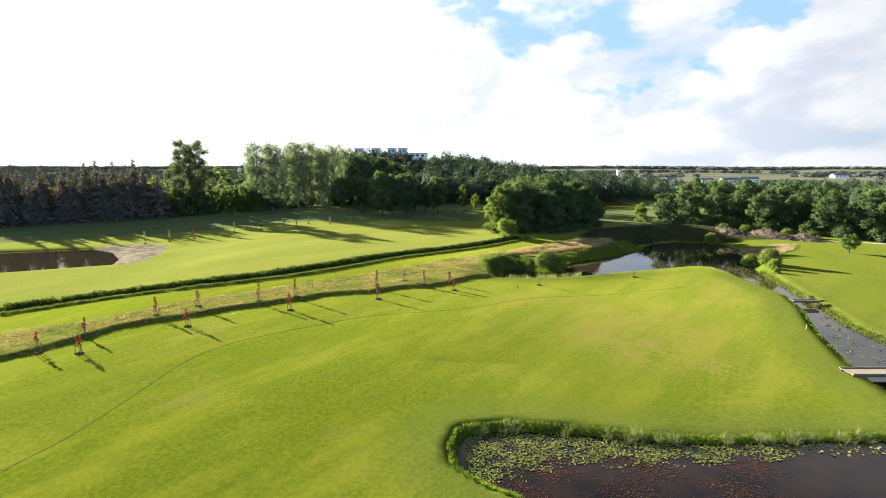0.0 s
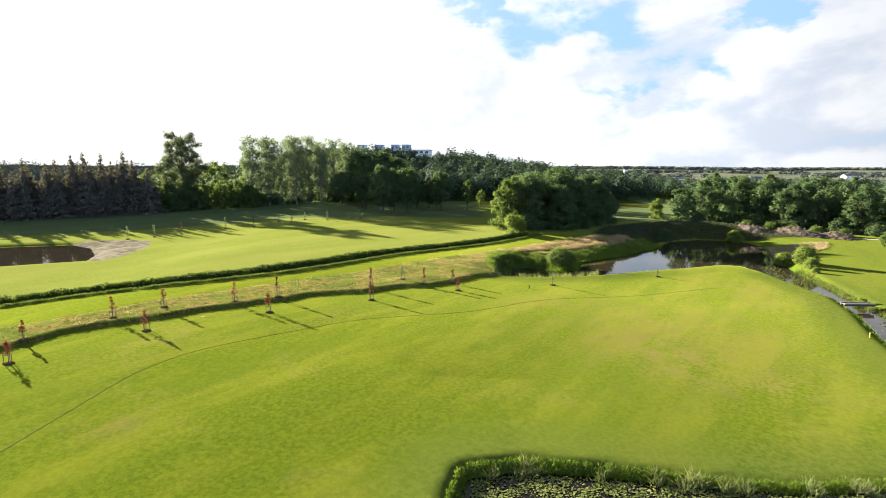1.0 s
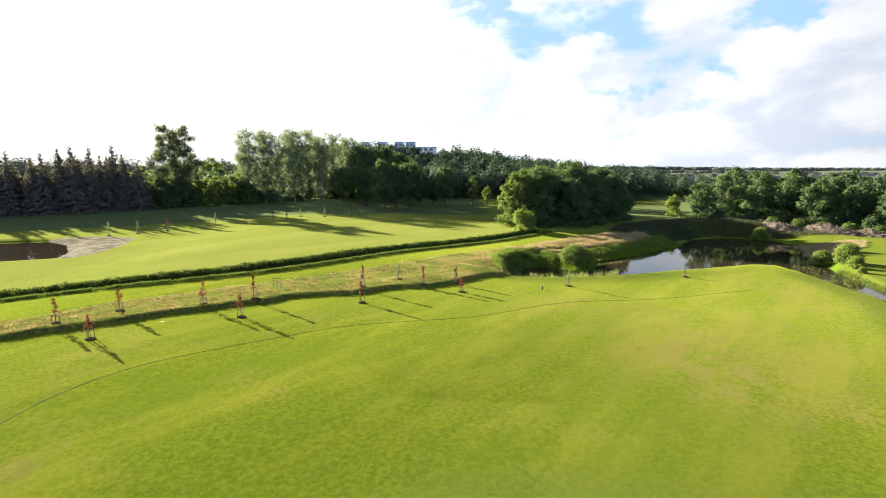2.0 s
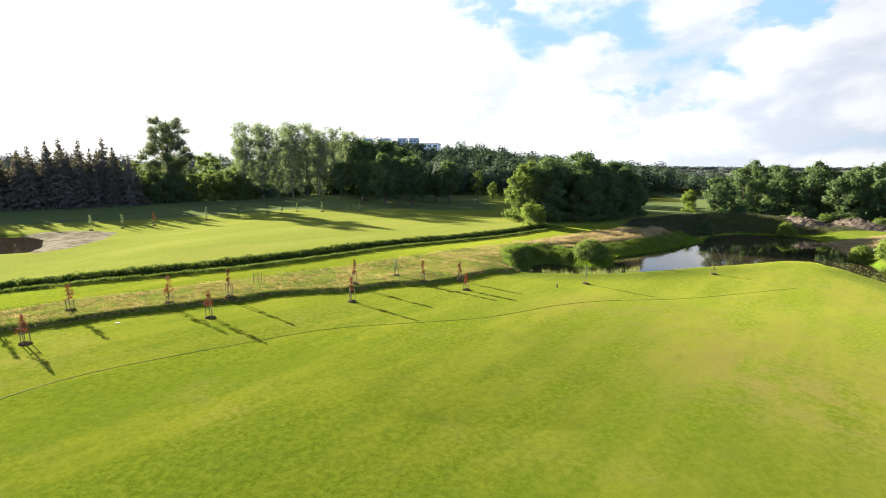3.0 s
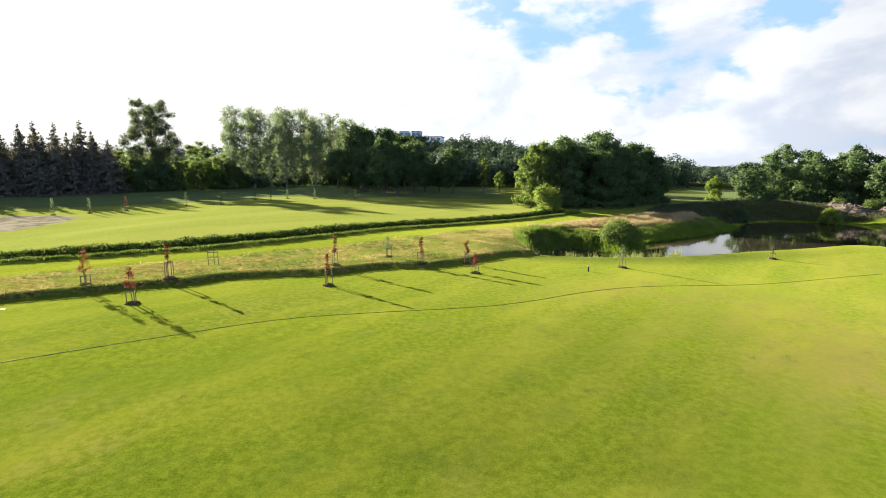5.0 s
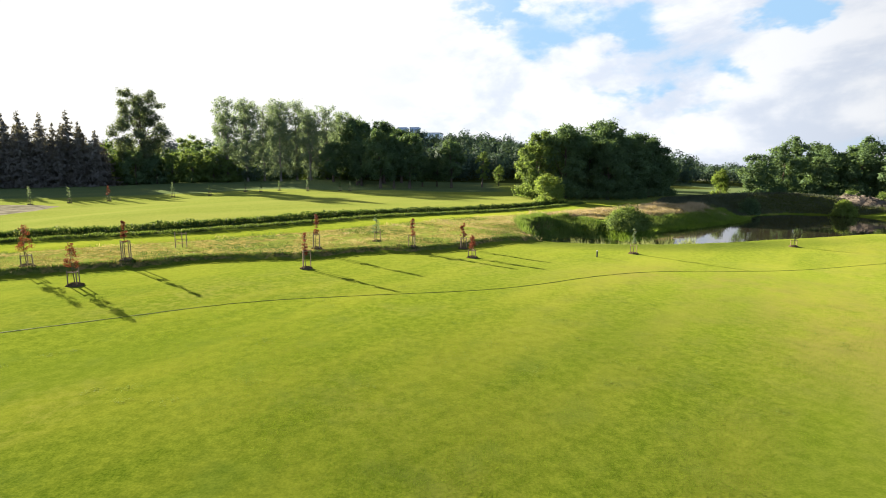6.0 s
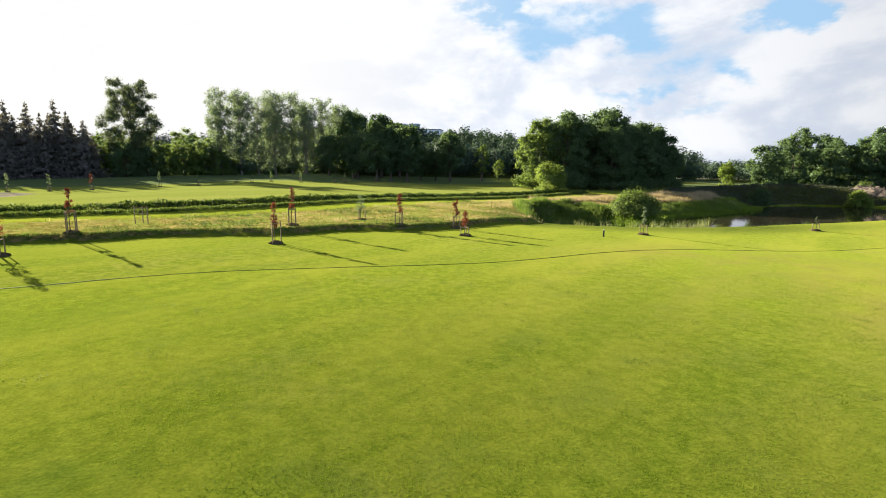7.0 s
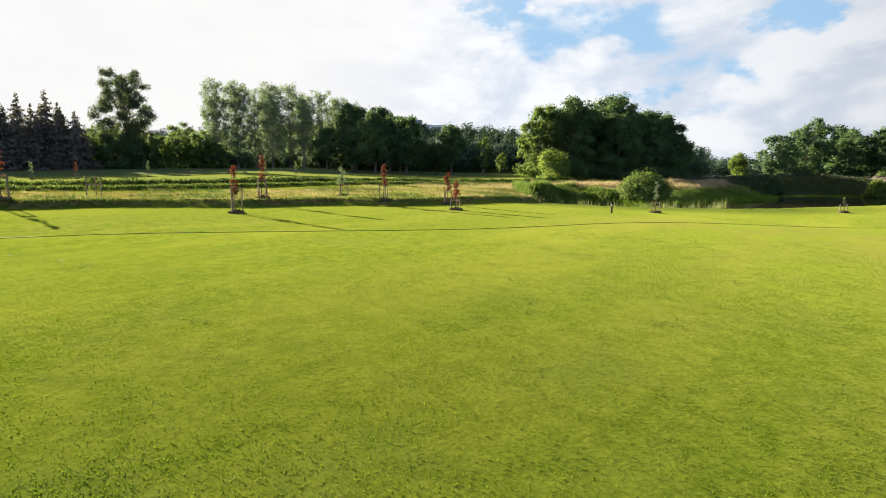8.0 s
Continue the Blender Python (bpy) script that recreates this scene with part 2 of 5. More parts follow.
WATER_MUD = water_material("muddy_water", (0.016, 0.013, 0.010), (0.026, 0.021, 0.013))


def ground_material():
    m, n = material("grassland")
    where = n.place()
    fine = n.noise(14.0, 6.0, 0.7, where)
    tufts = n.noise(2.6, 5.0, 0.65, where)
    mid = n.noise(0.45, 4.0, 0.6, where)
    broad = n.noise(0.055, 4.0, 0.55, where, 0.6)
    streaks = n.noise(1.0, 4.0, 0.55, n.place((0.05, 0.20, 1.0), radians(54)))
    bands = n.noise(1.0, 3.0, 0.5, n.place((0.028, 0.11, 1.0), radians(48)))
    speck = n.math("ADD", n.math("MULTIPLY", n.smooth(fine, 0.36, 0.64), 0.5), n.math("MULTIPLY", n.smooth(tufts, 0.34, 0.66), 0.5))
    lawn = n.mix(speck, (0.033, 0.058, 0.004), (0.096, 0.123, 0.012))
    lawn = n.mix(n.math("MULTIPLY", n.smooth(streaks, 0.42, 0.66), 0.45), lawn, (0.140, 0.146, 0.018))
    lawn = n.mix(n.math("MULTIPLY", n.smooth(bands, 0.46, 0.66), 0.42), lawn, (0.058, 0.087, 0.008))
    lawn = n.mix(n.math("MULTIPLY", n.smooth(mid, 0.50, 0.72), 0.30), lawn, (0.042, 0.074, 0.012))
    lush = n.mix(speck, (0.034, 0.060, 0.010), (0.088, 0.110, 0.023))
    lush = n.mix(n.math("MULTIPLY", n.smooth(bands, 0.42, 0.62), 0.5), lush, (0.092, 0.115, 0.020))
    lush_mask = n.add("ShaderNodeAttribute", attribute="lush").outputs["Fac"]
    # far fairway grass, paled so that haze sits in its colour
    pale = n.mix(speck, (0.096, 0.122, 0.027), (0.172, 0.193, 0.054))
    pale = n.mix(n.math("MULTIPLY", n.smooth(bands, 0.42, 0.62), 0.5), pale, (0.186, 0.193, 0.058))
    haze_mask = n.add("ShaderNodeAttribute", attribute="pale").outputs["Fac"]
    dull = n.math("ADD", n.math("MULTIPLY", tufts, 0.4), n.math("MULTIPLY", mid, 0.6))
    dry = n.math("MULTIPLY", n.smooth(broad, 0.52, 0.70), n.smooth(dull, 0.42, 0.60))
    lawn = n.mix(n.math("MULTIPLY", dry, 0.40), lawn, (0.152, 0.125, 0.041))
    worn = n.math("MULTIPLY", n.add("ShaderNodeAttribute", attribute="worn").outputs["Fac"], n.smooth(n.math("ADD", n.math("MULTIPLY", dull, 0.6), n.math("MULTIPLY", streaks, 0.4)), 0.38, 0.62))
    lawn = n.mix(n.math("MULTIPLY", worn, 0.75), lawn, (0.132, 0.104, 0.040))
    lawn = n.mix(lush_mask, lawn, lush)
    # blue green tint puts the trees' shade into the grass colour
    shade_tint_mask = n.add("ShaderNodeAttribute", attribute="cool").outputs["Fac"]
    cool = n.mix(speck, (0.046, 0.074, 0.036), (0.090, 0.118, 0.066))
    lawn = n.mix(shade_tint_mask, lawn, n.mix(n.math("MULTIPLY", n.smooth(bands, 0.42, 0.62), 0.5), cool, (0.098, 0.120, 0.058)))
    lawn = n.mix(haze_mask, lawn, pale)
    meadow = n.mix(n.smooth(tufts, 0.36, 0.64), (0.034, 0.044, 0.013), (0.155, 0.115, 0.050))
    meadow = n.mix(n.math("MULTIPLY", n.smooth(mid, 0.44, 0.60), 0.75), meadow, (0.060, 0.090, 0.018))
    bank = n.mix(n.smooth(tufts, 0.3, 0.7), (0.030, 0.058, 0.006), (0.075, 0.118, 0.014))
    sand = n.mix(n.smooth(mid, 0.35, 0.65), (0.072, 0.065, 0.060), (0.155, 0.140, 0.124))
    # distant fields, greyed and cooled: aerial haze painted into the ground
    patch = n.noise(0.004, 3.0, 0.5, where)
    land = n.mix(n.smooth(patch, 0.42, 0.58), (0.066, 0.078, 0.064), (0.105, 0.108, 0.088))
    # woodland floor, kept dark for shade under crowns and on the mound
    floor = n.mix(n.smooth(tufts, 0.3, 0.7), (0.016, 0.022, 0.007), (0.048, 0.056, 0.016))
    col = lawn
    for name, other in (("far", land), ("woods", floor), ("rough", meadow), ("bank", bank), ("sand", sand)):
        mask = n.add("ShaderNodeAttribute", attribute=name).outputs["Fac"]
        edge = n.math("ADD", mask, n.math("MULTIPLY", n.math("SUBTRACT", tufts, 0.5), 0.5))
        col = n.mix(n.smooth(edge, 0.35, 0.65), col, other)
    relief = n.math("ADD", n.math("MULTIPLY", fine, 0.5), n.math("ADD", n.math("MULTIPLY", tufts, 0.5), n.math("MULTIPLY", mid, 0.8)))
    # no sheen where the shade or haze tint is mixed in
    finish(n, col, 1.0, relief, 0.035, 0.55, spec=0.0, sheen=n.math("MULTIPLY", n.math("SUBTRACT", 1.0, n.math("MAXIMUM", n.math("MAXIMUM", shade_tint_mask, n.math("MULTIPLY", worn, 0.75)), n.math("MAXIMUM", haze_mask, lush_mask))), 0.155), sheen_tint=n.mix(0.5, (0.68, 0.72, 0.11), n.mix(1.0, col, (4.0, 4.0, 3.6), "MULTIPLY")))
    return m


GROUND = ground_material()


# ---- shapes ----
def mesh_of(name, verts, faces, mat, smooth=False):
    """A mesh from arrays: verts (n, 3) and faces (m, k)."""
    verts, faces = np.asarray(verts, np.float32), np.asarray(faces, np.int32)
    me = bpy.data.meshes.new(name)
    me.vertices.add(len(verts))
    me.vertices.foreach_set("co", verts.ravel())
    me.loops.add(faces.size)
    me.loops.foreach_set("vertex_index", faces.ravel())
    me.polygons.add(len(faces))
    me.polygons.foreach_set("loop_start", np.arange(0, faces.size, faces.shape[1], dtype=np.int32))
    if smooth:
        me.polygons.foreach_set("use_smooth", np.ones(len(faces), bool))
    me.update(calc_edges=True)
    me.materials.append(mat)
    return me


def unit(a):
    return a / np.maximum(np.linalg.norm(a, axis=-1, keepdims=True), 1e-6)


def leaves(points, normals, size, rng, slim=0.62):
    """Folded leaf shapes, one at each point, facing about along its normal."""
    n = len(points)
    normals = unit(normals)
    a = unit(np.cross(normals, rng.normal(size=(n, 3))))
    b = np.cross(normals, a)
    s = (np.asarray(size) * rng.uniform(0.65, 1.35, n))[:, None]
    fold = normals * s * 0.16
    v = np.stack([points - a * s * 0.5, points + b * s * slim * 0.5 + fold, points + a * s * 0.5, points - b * s * slim * 0.5 + fold], 1)
    return v.reshape(-1, 3), np.arange(4 * n).reshape(-1, 4)


def blades(points, height, width, rng, lean=0.35, per=6, spread=0.12):
    """Tufts of grass blades: each blade one bent leaf of four corners."""
    p = np.repeat(points, per, 0) + np.c_[rng.normal(0, spread, (len(points) * per, 2)), np.zeros(len(points) * per)]
    n = len(p)
    h = np.repeat(np.broadcast_to(height, len(points)), per) * rng.uniform(0.55, 1.15, n)
    ang = rng.uniform(0, 2 * np.pi, n)
    side = np.c_[np.cos(ang), np.sin(ang), np.zeros(n)] * (np.broadcast_to(width, n) * rng.uniform(0.6, 1.3, n))[:, None]
    tilt = np.c_[rng.normal(0, lean, (n, 2)), np.ones(n)] * h[:, None]
    bend = np.c_[rng.normal(0, lean * 0.4, (n, 2)), np.zeros(n)] * h[:, None]
    mid = p + tilt * 0.55
    v = np.stack([p, mid + side * 0.5, p + tilt + bend, mid - side * 0.5], 1)
    return v.reshape(-1, 3), np.arange(4 * n).reshape(-1, 4)


def tube(points, radii, sides=7):
    """A tapered limb along points."""
    points, radii = np.asarray(points, float), np.asarray(radii, float)
    along = unit(np.gradient(points, axis=0))
    ref = np.where(np.abs(along[:, 2:]) > 0.9, [[1.0, 0, 0]], [[0, 0, 1.0]])
    a = unit(np.cross(along, ref))
    b = np.cross(along, a)
    ang = np.linspace(0, 2 * np.pi, sides, endpoint=False)
    ring = points[:, None] + radii[:, None, None] * (np.cos(ang)[None, :, None] * a[:, None] + np.sin(ang)[None, :, None] * b[:, None])
    f = []
    for i in range(len(points) - 1):
        for j in range(sides):
            k = (j + 1) % sides
            f.append((i * sides + j, i * sides + k, (i + 1) * sides + k, (i + 1) * sides + j))
    return ring.reshape(-1, 3), np.array(f)


def joined(pieces):
    vs, fs, at = [], [], 0
    for v, f in pieces:
        vs.append(v)
        fs.append(f + at)
        at += len(v)
    return np.concatenate(vs), np.concatenate(fs)


def under(name, me, parent, label=""):
    """A part: one mesh object under a thing or a part."""
    ob = new(name, me)
    ob.parent = parent
    return tagged(ob, label)


def part(name, bm, mat, parent, label=""):
    me = bpy.data.meshes.new(name)
    bm.to_mesh(me)
    bm.free()
    me.materials.append(mat)
    return under(name, me, parent, label)


def box(sx, sy, sz, at=(0, 0, 0), bevel=0.0):
    """A box with its base's middle at the given place, its edges rounded off."""
    bm = bmesh.new()
    bmesh.ops.create_cube(bm, size=1, matrix=Matrix.Translation((at[0], at[1], at[2] + sz / 2)) @ Matrix.Diagonal((sx, sy, sz, 1)))
    if bevel:
        bmesh.ops.bevel(bm, geom=bm.edges[:], offset=bevel, segments=1, affect="EDGES")
    return bm


def thing(name, x, y, z, label, category, group="", turn=0.0):
    ob = new(name)
    ob.matrix_basis = pose(x, y, z, 0, 0, turn)
    return tagged(ob, label, category, group)


# ---- plan ----
MOWN_EDGE = [(-33, 20), (-31.6, 33.5), (-30, 37), (-29.3, 42.3), (-28.7, 49), (-28.1, 54), (-25.5, 58.9), (-20.5, 63.2), (-15.6, 67), (-11, 70.6), (-4, 72.8), (2.2, 74.3), (6.4, 76.6), (9.8, 79.3), (14.8, 82.5), (20, 84.6), (26.5, 86.5), (35.5, 90.3), (46, 94)]
ROUGH_NEAR = [(-80, 36), (-60, 48), (-49.9, 54.4), (-47.8, 56), (-46.2, 58.2), (-44.3, 60.6), (-42.9, 63.8), (-40.5, 66), (-37.6, 67.6), (-34.5, 69.8), (-31.8, 72.4), (-28.2, 74.6), (-25.6, 77), (-22, 79), (-20.3, 81.2), (-16.8, 82.8), (-12, 84), (-8.6, 86.8), (-6.2, 88), (-3.3, 88.2), (0.4, 91), (3.2, 94.2), (5.4, 96.8), (7.6, 97.8)]
ROUGH_FAR = [(28, 137.5), (16.2, 125.6), (8.5, 118.4), (0.5, 111.5), (-8.8, 103), (-14.5, 97.8), (-20, 93.5), (-26, 88), (-30.5, 84), (-34, 80.8), (-38.5, 77.2), (-43.6, 71.3), (-48.8, 66.9), (-55.3, 65.2), (-60, 62.5), (-92, 40)]
ROUGH = ROUGH_NEAR + [(10, 99), (11, 108), (15, 118), (28, 119), (38, 127), (48, 135), (52, 142), (40, 144)] + ROUGH_FAR
DITCH = [(-140, 20), (-95, 54), (-67, 75), (-61.5, 79), (-55, 82.2), (-46.7, 85.2), (-39, 89.8), (-30.8, 96), (-21, 105), (-10.5, 115.5), (1, 125.5), (10, 133.5), (16, 139.5), (24, 147)]
POND = [(10.2, 100.4), (17.5, 101), (24, 102.7), (33.5, 106.2), (38.5, 108.3), (47.5, 111), (55.5, 113.6), (60.6, 112.4), (62, 105.7), (61.9, 96.2), (61.6, 88.4), (57.9, 78.7), (52.6, 68.4), (48, 57.5), (46, 51.6), (45, 46), (44.5, 36), (62, 36), (58, 50), (57.5, 62.5), (58.5, 70.8), (61.5, 80), (64.6, 91.4), (67.3, 101.3), (70.1, 111.8), (74.7, 124), (83.8, 141.2), (83.3, 151.4), (73.2, 156.5), (64, 151.9), (50.8, 136.7), (40, 127.3), (29.5, 119.5), (27.2, 115), (26.4, 110.6), (22.6, 108.6), (20.5, 112.5), (15, 114), (11, 109)]
NEAR_POND = [(0.9, 37.6), (1.7, 40.3), (5.6, 41.2), (10.7, 40.6), (17.7, 39.4), (22.6, 39.0), (29.1, 39.5), (36, 39.6), (46, 39.5), (58, 38), (58, 20), (40, 12), (20, 15), (12, 22), (7.5, 28.5), (5.3, 31.9), (3.3, 33), (1.1, 35.2)]
LEFT_POND = [(-135, 122), (-112, 127), (-94, 133), (-84, 127), (-76, 117), (-73, 110), (-81, 106.4), (-91, 102), (-135, 84)]
SAND = [(-95, 130.5), (-88, 136), (-80, 137), (-73.5, 135), (-69, 124), (-67.5, 114), (-69, 108.5), (-74, 109), (-84, 122)]
MOUND = [(40, 149), (52, 142.5), (63, 153), (73, 158.5), (85, 153), (97, 149), (104, 158), (97, 170), (84, 175), (62, 171), (48, 163)]
POND_Z, NEAR_POND_Z, LEFT_POND_Z = -1.4, -1.4, 0.15


def line_gap(x, y, line, closed=False):
    """Distance from points to a line of straight pieces."""
    pts = list(line) + ([line[0]] if closed else [])
    best = np.full(np.shape(x), 1e9)
    for (ax, ay), (bx, by) in zip(pts, pts[1:]):
        dx, dy = bx - ax, by - ay
        t = np.clip(((x - ax) * dx + (y - ay) * dy) / (dx * dx + dy * dy), 0, 1)
        best = np.minimum(best, np.hypot(x - ax - t * dx, y - ay - t * dy))
    return best


def within(x, y, poly):
    odd = np.zeros(np.shape(x), bool)
    for (ax, ay), (bx, by) in zip(poly, poly[1:] + poly[:1]):
        if ay == by:
            continue
        odd ^= ((ay > y) != (by > y)) & (x < (bx - ax) * (y - ay) / (by - ay) + ax)
    return odd


def shore(x, y, poly):
    """Distance to a shore, negative on the inner side."""
    d = line_gap(x, y, poly, True)
    return np.where(within(x, y, poly), -d, d)


def step(v):
    v = np.clip(v, 0, 1)
    return v * v * (3 - 2 * v)


def rolling(x, y):
    """The lie of the land, before ponds and ditches are cut."""
    west = step((40 - x) / 50)
    z = -1.6 - 0.018 * np.clip(x, -30, 90) + 0.025 * np.clip(y, -40, 170) * (1 - west) + (0.025 * np.clip(y, -40, 110) + 0.006 * np.clip(y - 110, 0, 100)) * west
    z = z - 0.38 * np.exp(-(((x + 20) / 22) ** 2) - ((y - 90) / 18) ** 2)
    z = z - 1.1 * step((-40 - x) / 25) + 2.5 * step((y - 130) / 100) * step((-30 - x) / 30)
    z = z + 0.06 * np.sin(x * 0.11 + 0.6) * np.sin(y * 0.09) + 0.04 * np.sin(x * 0.23 - y * 0.17)
    z = z - 1.15 * np.exp(-(((x - 34) / 30) ** 2) - ((y - 97) / 20) ** 2)
    z = z - 0.95 * np.exp(-(((x - 36) / 20) ** 2) - ((y - 127) / 12) ** 2)
    dip = step((x - 25) / 20) * step((110 - y) / 20)
    z = z + dip * (np.maximum(z, -1.0) - z)
    z = z + 18.5 * np.exp(-(((x + 45) / 112) ** 2) - ((y - 395) / 75) ** 2)
    z = z + 1.3 * np.exp(-(((x - 78) / 17) ** 2) - ((y - 167) / 6.0) ** 2)
    z = z + 20 * step((y - 1300) / 1500) + 5 * np.exp(-(((x - 900) / 500) ** 2) - ((y - 2600) / 500) ** 2)
    return z


def ground_z(x, y):
    x, y = np.asarray(x, float), np.asarray(y, float)
    z = rolling(x, y)
    z = z - 1.3 * step((2.3 - line_gap(x, y, DITCH)) / 1.9)
    inner = shore(x, y, ROUGH)
    lumpy = 0.5 + 0.5 * np.sin(x * 1.9 + 2 * np.sin(y * 0.7)) * np.sin(y * 2.3 + 1.5 * np.sin(x * 0.6))
    z = z + 0.36 * step((0.12 - inner) / 0.36) + 0.14 * lumpy * step(-inner / 0.8)
    z = z + 0.25 * lumpy * step(-shore(x, y, MOUND) / 2.0)
    z = z + 0.30 * (lumpy - 0.5) * np.exp(-(((x - 34) / 16) ** 2) - ((y - 133) / 10) ** 2)
    for poly, level, wide in ((POND, POND_Z, 2.2), (NEAR_POND, NEAR_POND_Z, 1.0), (LEFT_POND, LEFT_POND_Z, 2.5)):
        s = shore(x, y, poly)
        if poly is POND:
            wide = wide + (5.0 + 5.5 * step((x - 50) / 10)) * step((y - 113) / 9)
        f = step((s + 0.15) / wide)
        z = np.where(s < wide, (level - 0.03) * (1 - f) + z * f, z)
        z = np.where(s < 0, np.minimum(z, level + np.maximum(s, -2.0) * 0.5 - 0.03), z)
    return z


def on_ground(p):
    p = np.asarray(p, float)
    return np.c_[p, ground_z(p[:, 0], p[:, 1])]


def spaced(low, fine_low, fine_high, high, fine, grow=1.12):
    mid = list(np.arange(fine_low, fine_high, fine))
    up, down, s = [mid[-1]], [mid[0]], fine
    while up[-1] < high:
        s *= grow
        up.append(up[-1] + s)
    s = fine
    while down[-1] > low:
        s *= grow
        down.append(down[-1] - s)
    return np.array(down[:0:-1] + mid + up[1:])


def build_ground():
    gx = spaced(-4200, -68, 72, 4200, 0.66, 1.09)
    gy = spaced(-900, 30, 128, 4700, 0.64, 1.07)
    x, y = np.meshgrid(gx, gy)
    z = ground_z(x, y)
    nx, ny = len(gx), len(gy)
    i = np.arange(nx * ny).reshape(ny, nx)
    faces = np.stack([i[:-1, :-1], i[:-1, 1:], i[1:, 1:], i[1:, :-1]], -1).reshape(-1, 4)
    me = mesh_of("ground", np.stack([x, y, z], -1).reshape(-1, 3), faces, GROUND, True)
    banks = np.minimum.reduce([shore(x, y, POND), shore(x, y, NEAR_POND) + 1.0, shore(x, y, LEFT_POND), line_gap(x, y, DITCH) - 1.2])
    stream_x = np.interp(y, [36, 50, 62.5, 70.8, 80, 91.4, 101.3, 111.8, 124, 141], [62, 58, 57.5, 58.5, 61.5, 64.6, 67.3, 70.1, 74.7, 84])
    edge_x, edge_y = zip(*MOWN_EDGE)
    rough_x, rough_y = zip(*ROUGH_NEAR)
    # grass by the trees, where their shade is coloured in
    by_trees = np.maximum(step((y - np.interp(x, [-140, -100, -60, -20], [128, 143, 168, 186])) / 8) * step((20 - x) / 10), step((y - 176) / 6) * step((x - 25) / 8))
    lush = np.maximum.reduce([
        0.8 * step((8.0 - shore(x, y, NEAR_POND)) / 7.0),
        0.75 * step((9.0 - shore(x, y, POND)) / 6.0) * step((112 - y) / 10),
        0.62 * step((x - stream_x) / 2.0) * step((160 - y) / 15),
        0.15 * step((y - np.interp(x, edge_x, edge_y)) / 0.6) * step((np.interp(x, rough_x, rough_y) + 1 - y) / 1.0)])
    masks = {
        "rough": step((0.5 - shore(x, y, ROUGH)) / 0.8),
        "bank": step((1.6 - banks) / 1.2) * (1 - step((0.5 - shore(x, y, MOUND)) / 2.0)),
        "sand": step((0.8 - shore(x, y, SAND)) / 1.6),
        "worn": 0.58 * np.exp(-(((x - 28) / 20) ** 2) - ((y - 70) / 18) ** 2) + 0.55 * np.exp(-(((x - 52) / 12) ** 2) - ((y - 92) / 14) ** 2) + 0.8 * np.exp(-(((x + 24.5) / 2.2) ** 2) - ((y - 44) / 1.6) ** 2) + 0.4 * np.exp(-(((x - 18) / 9) ** 2) - ((y - 82) / 5) ** 2) + 0.3 * np.exp(-(((x - 22) / 5) ** 2) - ((y - 65) / 6) ** 2),
        "lush": lush,
        # shade tint under and before the trees
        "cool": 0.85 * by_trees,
        # haze-paled grass beyond the ditch, without the shade-tinted part
        "pale": 0.7 * step((y - np.interp(x, *zip(*DITCH))) / 3.0) * step((80 - x) / 20) * (1 - by_trees),
        # haze-toned ground, growing in with distance
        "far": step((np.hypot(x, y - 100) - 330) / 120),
        # the mound takes the dark floor tone too, for the clump's shade
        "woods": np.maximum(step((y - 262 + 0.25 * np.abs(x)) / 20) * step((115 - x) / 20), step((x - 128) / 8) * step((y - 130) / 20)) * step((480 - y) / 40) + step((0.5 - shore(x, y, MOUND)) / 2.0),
    }
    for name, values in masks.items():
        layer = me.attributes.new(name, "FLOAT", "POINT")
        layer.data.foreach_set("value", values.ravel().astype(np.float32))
    tagged(new("ground", me), "rolling golf course grass with mown fairway and rough", "ground", kind="structure")


build_ground()


def build_water(name, poly, level, mat, label):
    pts = [Vector((x, y, level)) for x, y in poly]
    me = mesh_of(name, np.array(pts), np.array(geometry.tessellate_polygon([pts])), mat)
    tagged(new(name, me), label, "water", kind="structure")


def grown(poly, by):
    """A polygon pushed outwards, so that water meets its banks."""
    area = sum(ax * by_ - bx * ay for (ax, ay), (bx, by_) in zip(poly, poly[1:] + poly[:1]))
    turn = 1 if area > 0 else -1
    out = []
    for i, (x, y) in enumerate(poly):
        (px, py), (qx, qy) = poly[i - 1], poly[(i + 1) % len(poly)]
        dx, dy = qx - px, qy - py
        d = math.hypot(dx, dy)
        out.append((x + turn * dy / d * by, y - turn * dx / d * by))
    return out


build_water("water_pond", grown(POND, 0.5), POND_Z, WATER, "still dark pond and stream mirroring the sky")
build_water("water_near_pond", grown(NEAR_POND, 0.4), NEAR_POND_Z, WATER_RED, "brown pond water half covered with lily pads")
build_water("water_left_pond", grown(LEFT_POND, 0.5), LEFT_POND_Z, WATER_MUD, "muddy brown pond beside the conifers")


# ---- trees ----
def foliage(name, points, normals, size, rng, mat, loose=0.4):
    """A mesh of small three-cornered leaf sprays that follow the swell of their clumps."""
    n = len(points)
    normals = unit(normals)
    g = unit(normals + rng.normal(0, loose, (n, 3)))
    a = unit(np.cross(g, rng.normal(size=(n, 3))))
    b = np.cross(g, a)
    s = (np.broadcast_to(size, n) * rng.uniform(0.6, 1.4, n))[:, None]
    v = np.stack([points - a * s * 0.5 - b * s * 0.3, points + a * s * 0.5 - b * s * 0.3, points + b * s * 0.55 + a * s * rng.uniform(-0.3, 0.3, (n, 1))], 1)
    me = mesh_of(name, v.reshape(-1, 3), np.arange(3 * n).reshape(-1, 3), mat, True)
    me.normals_split_custom_set_from_vertices(np.repeat(normals, 3, 0).tolist())
    return me


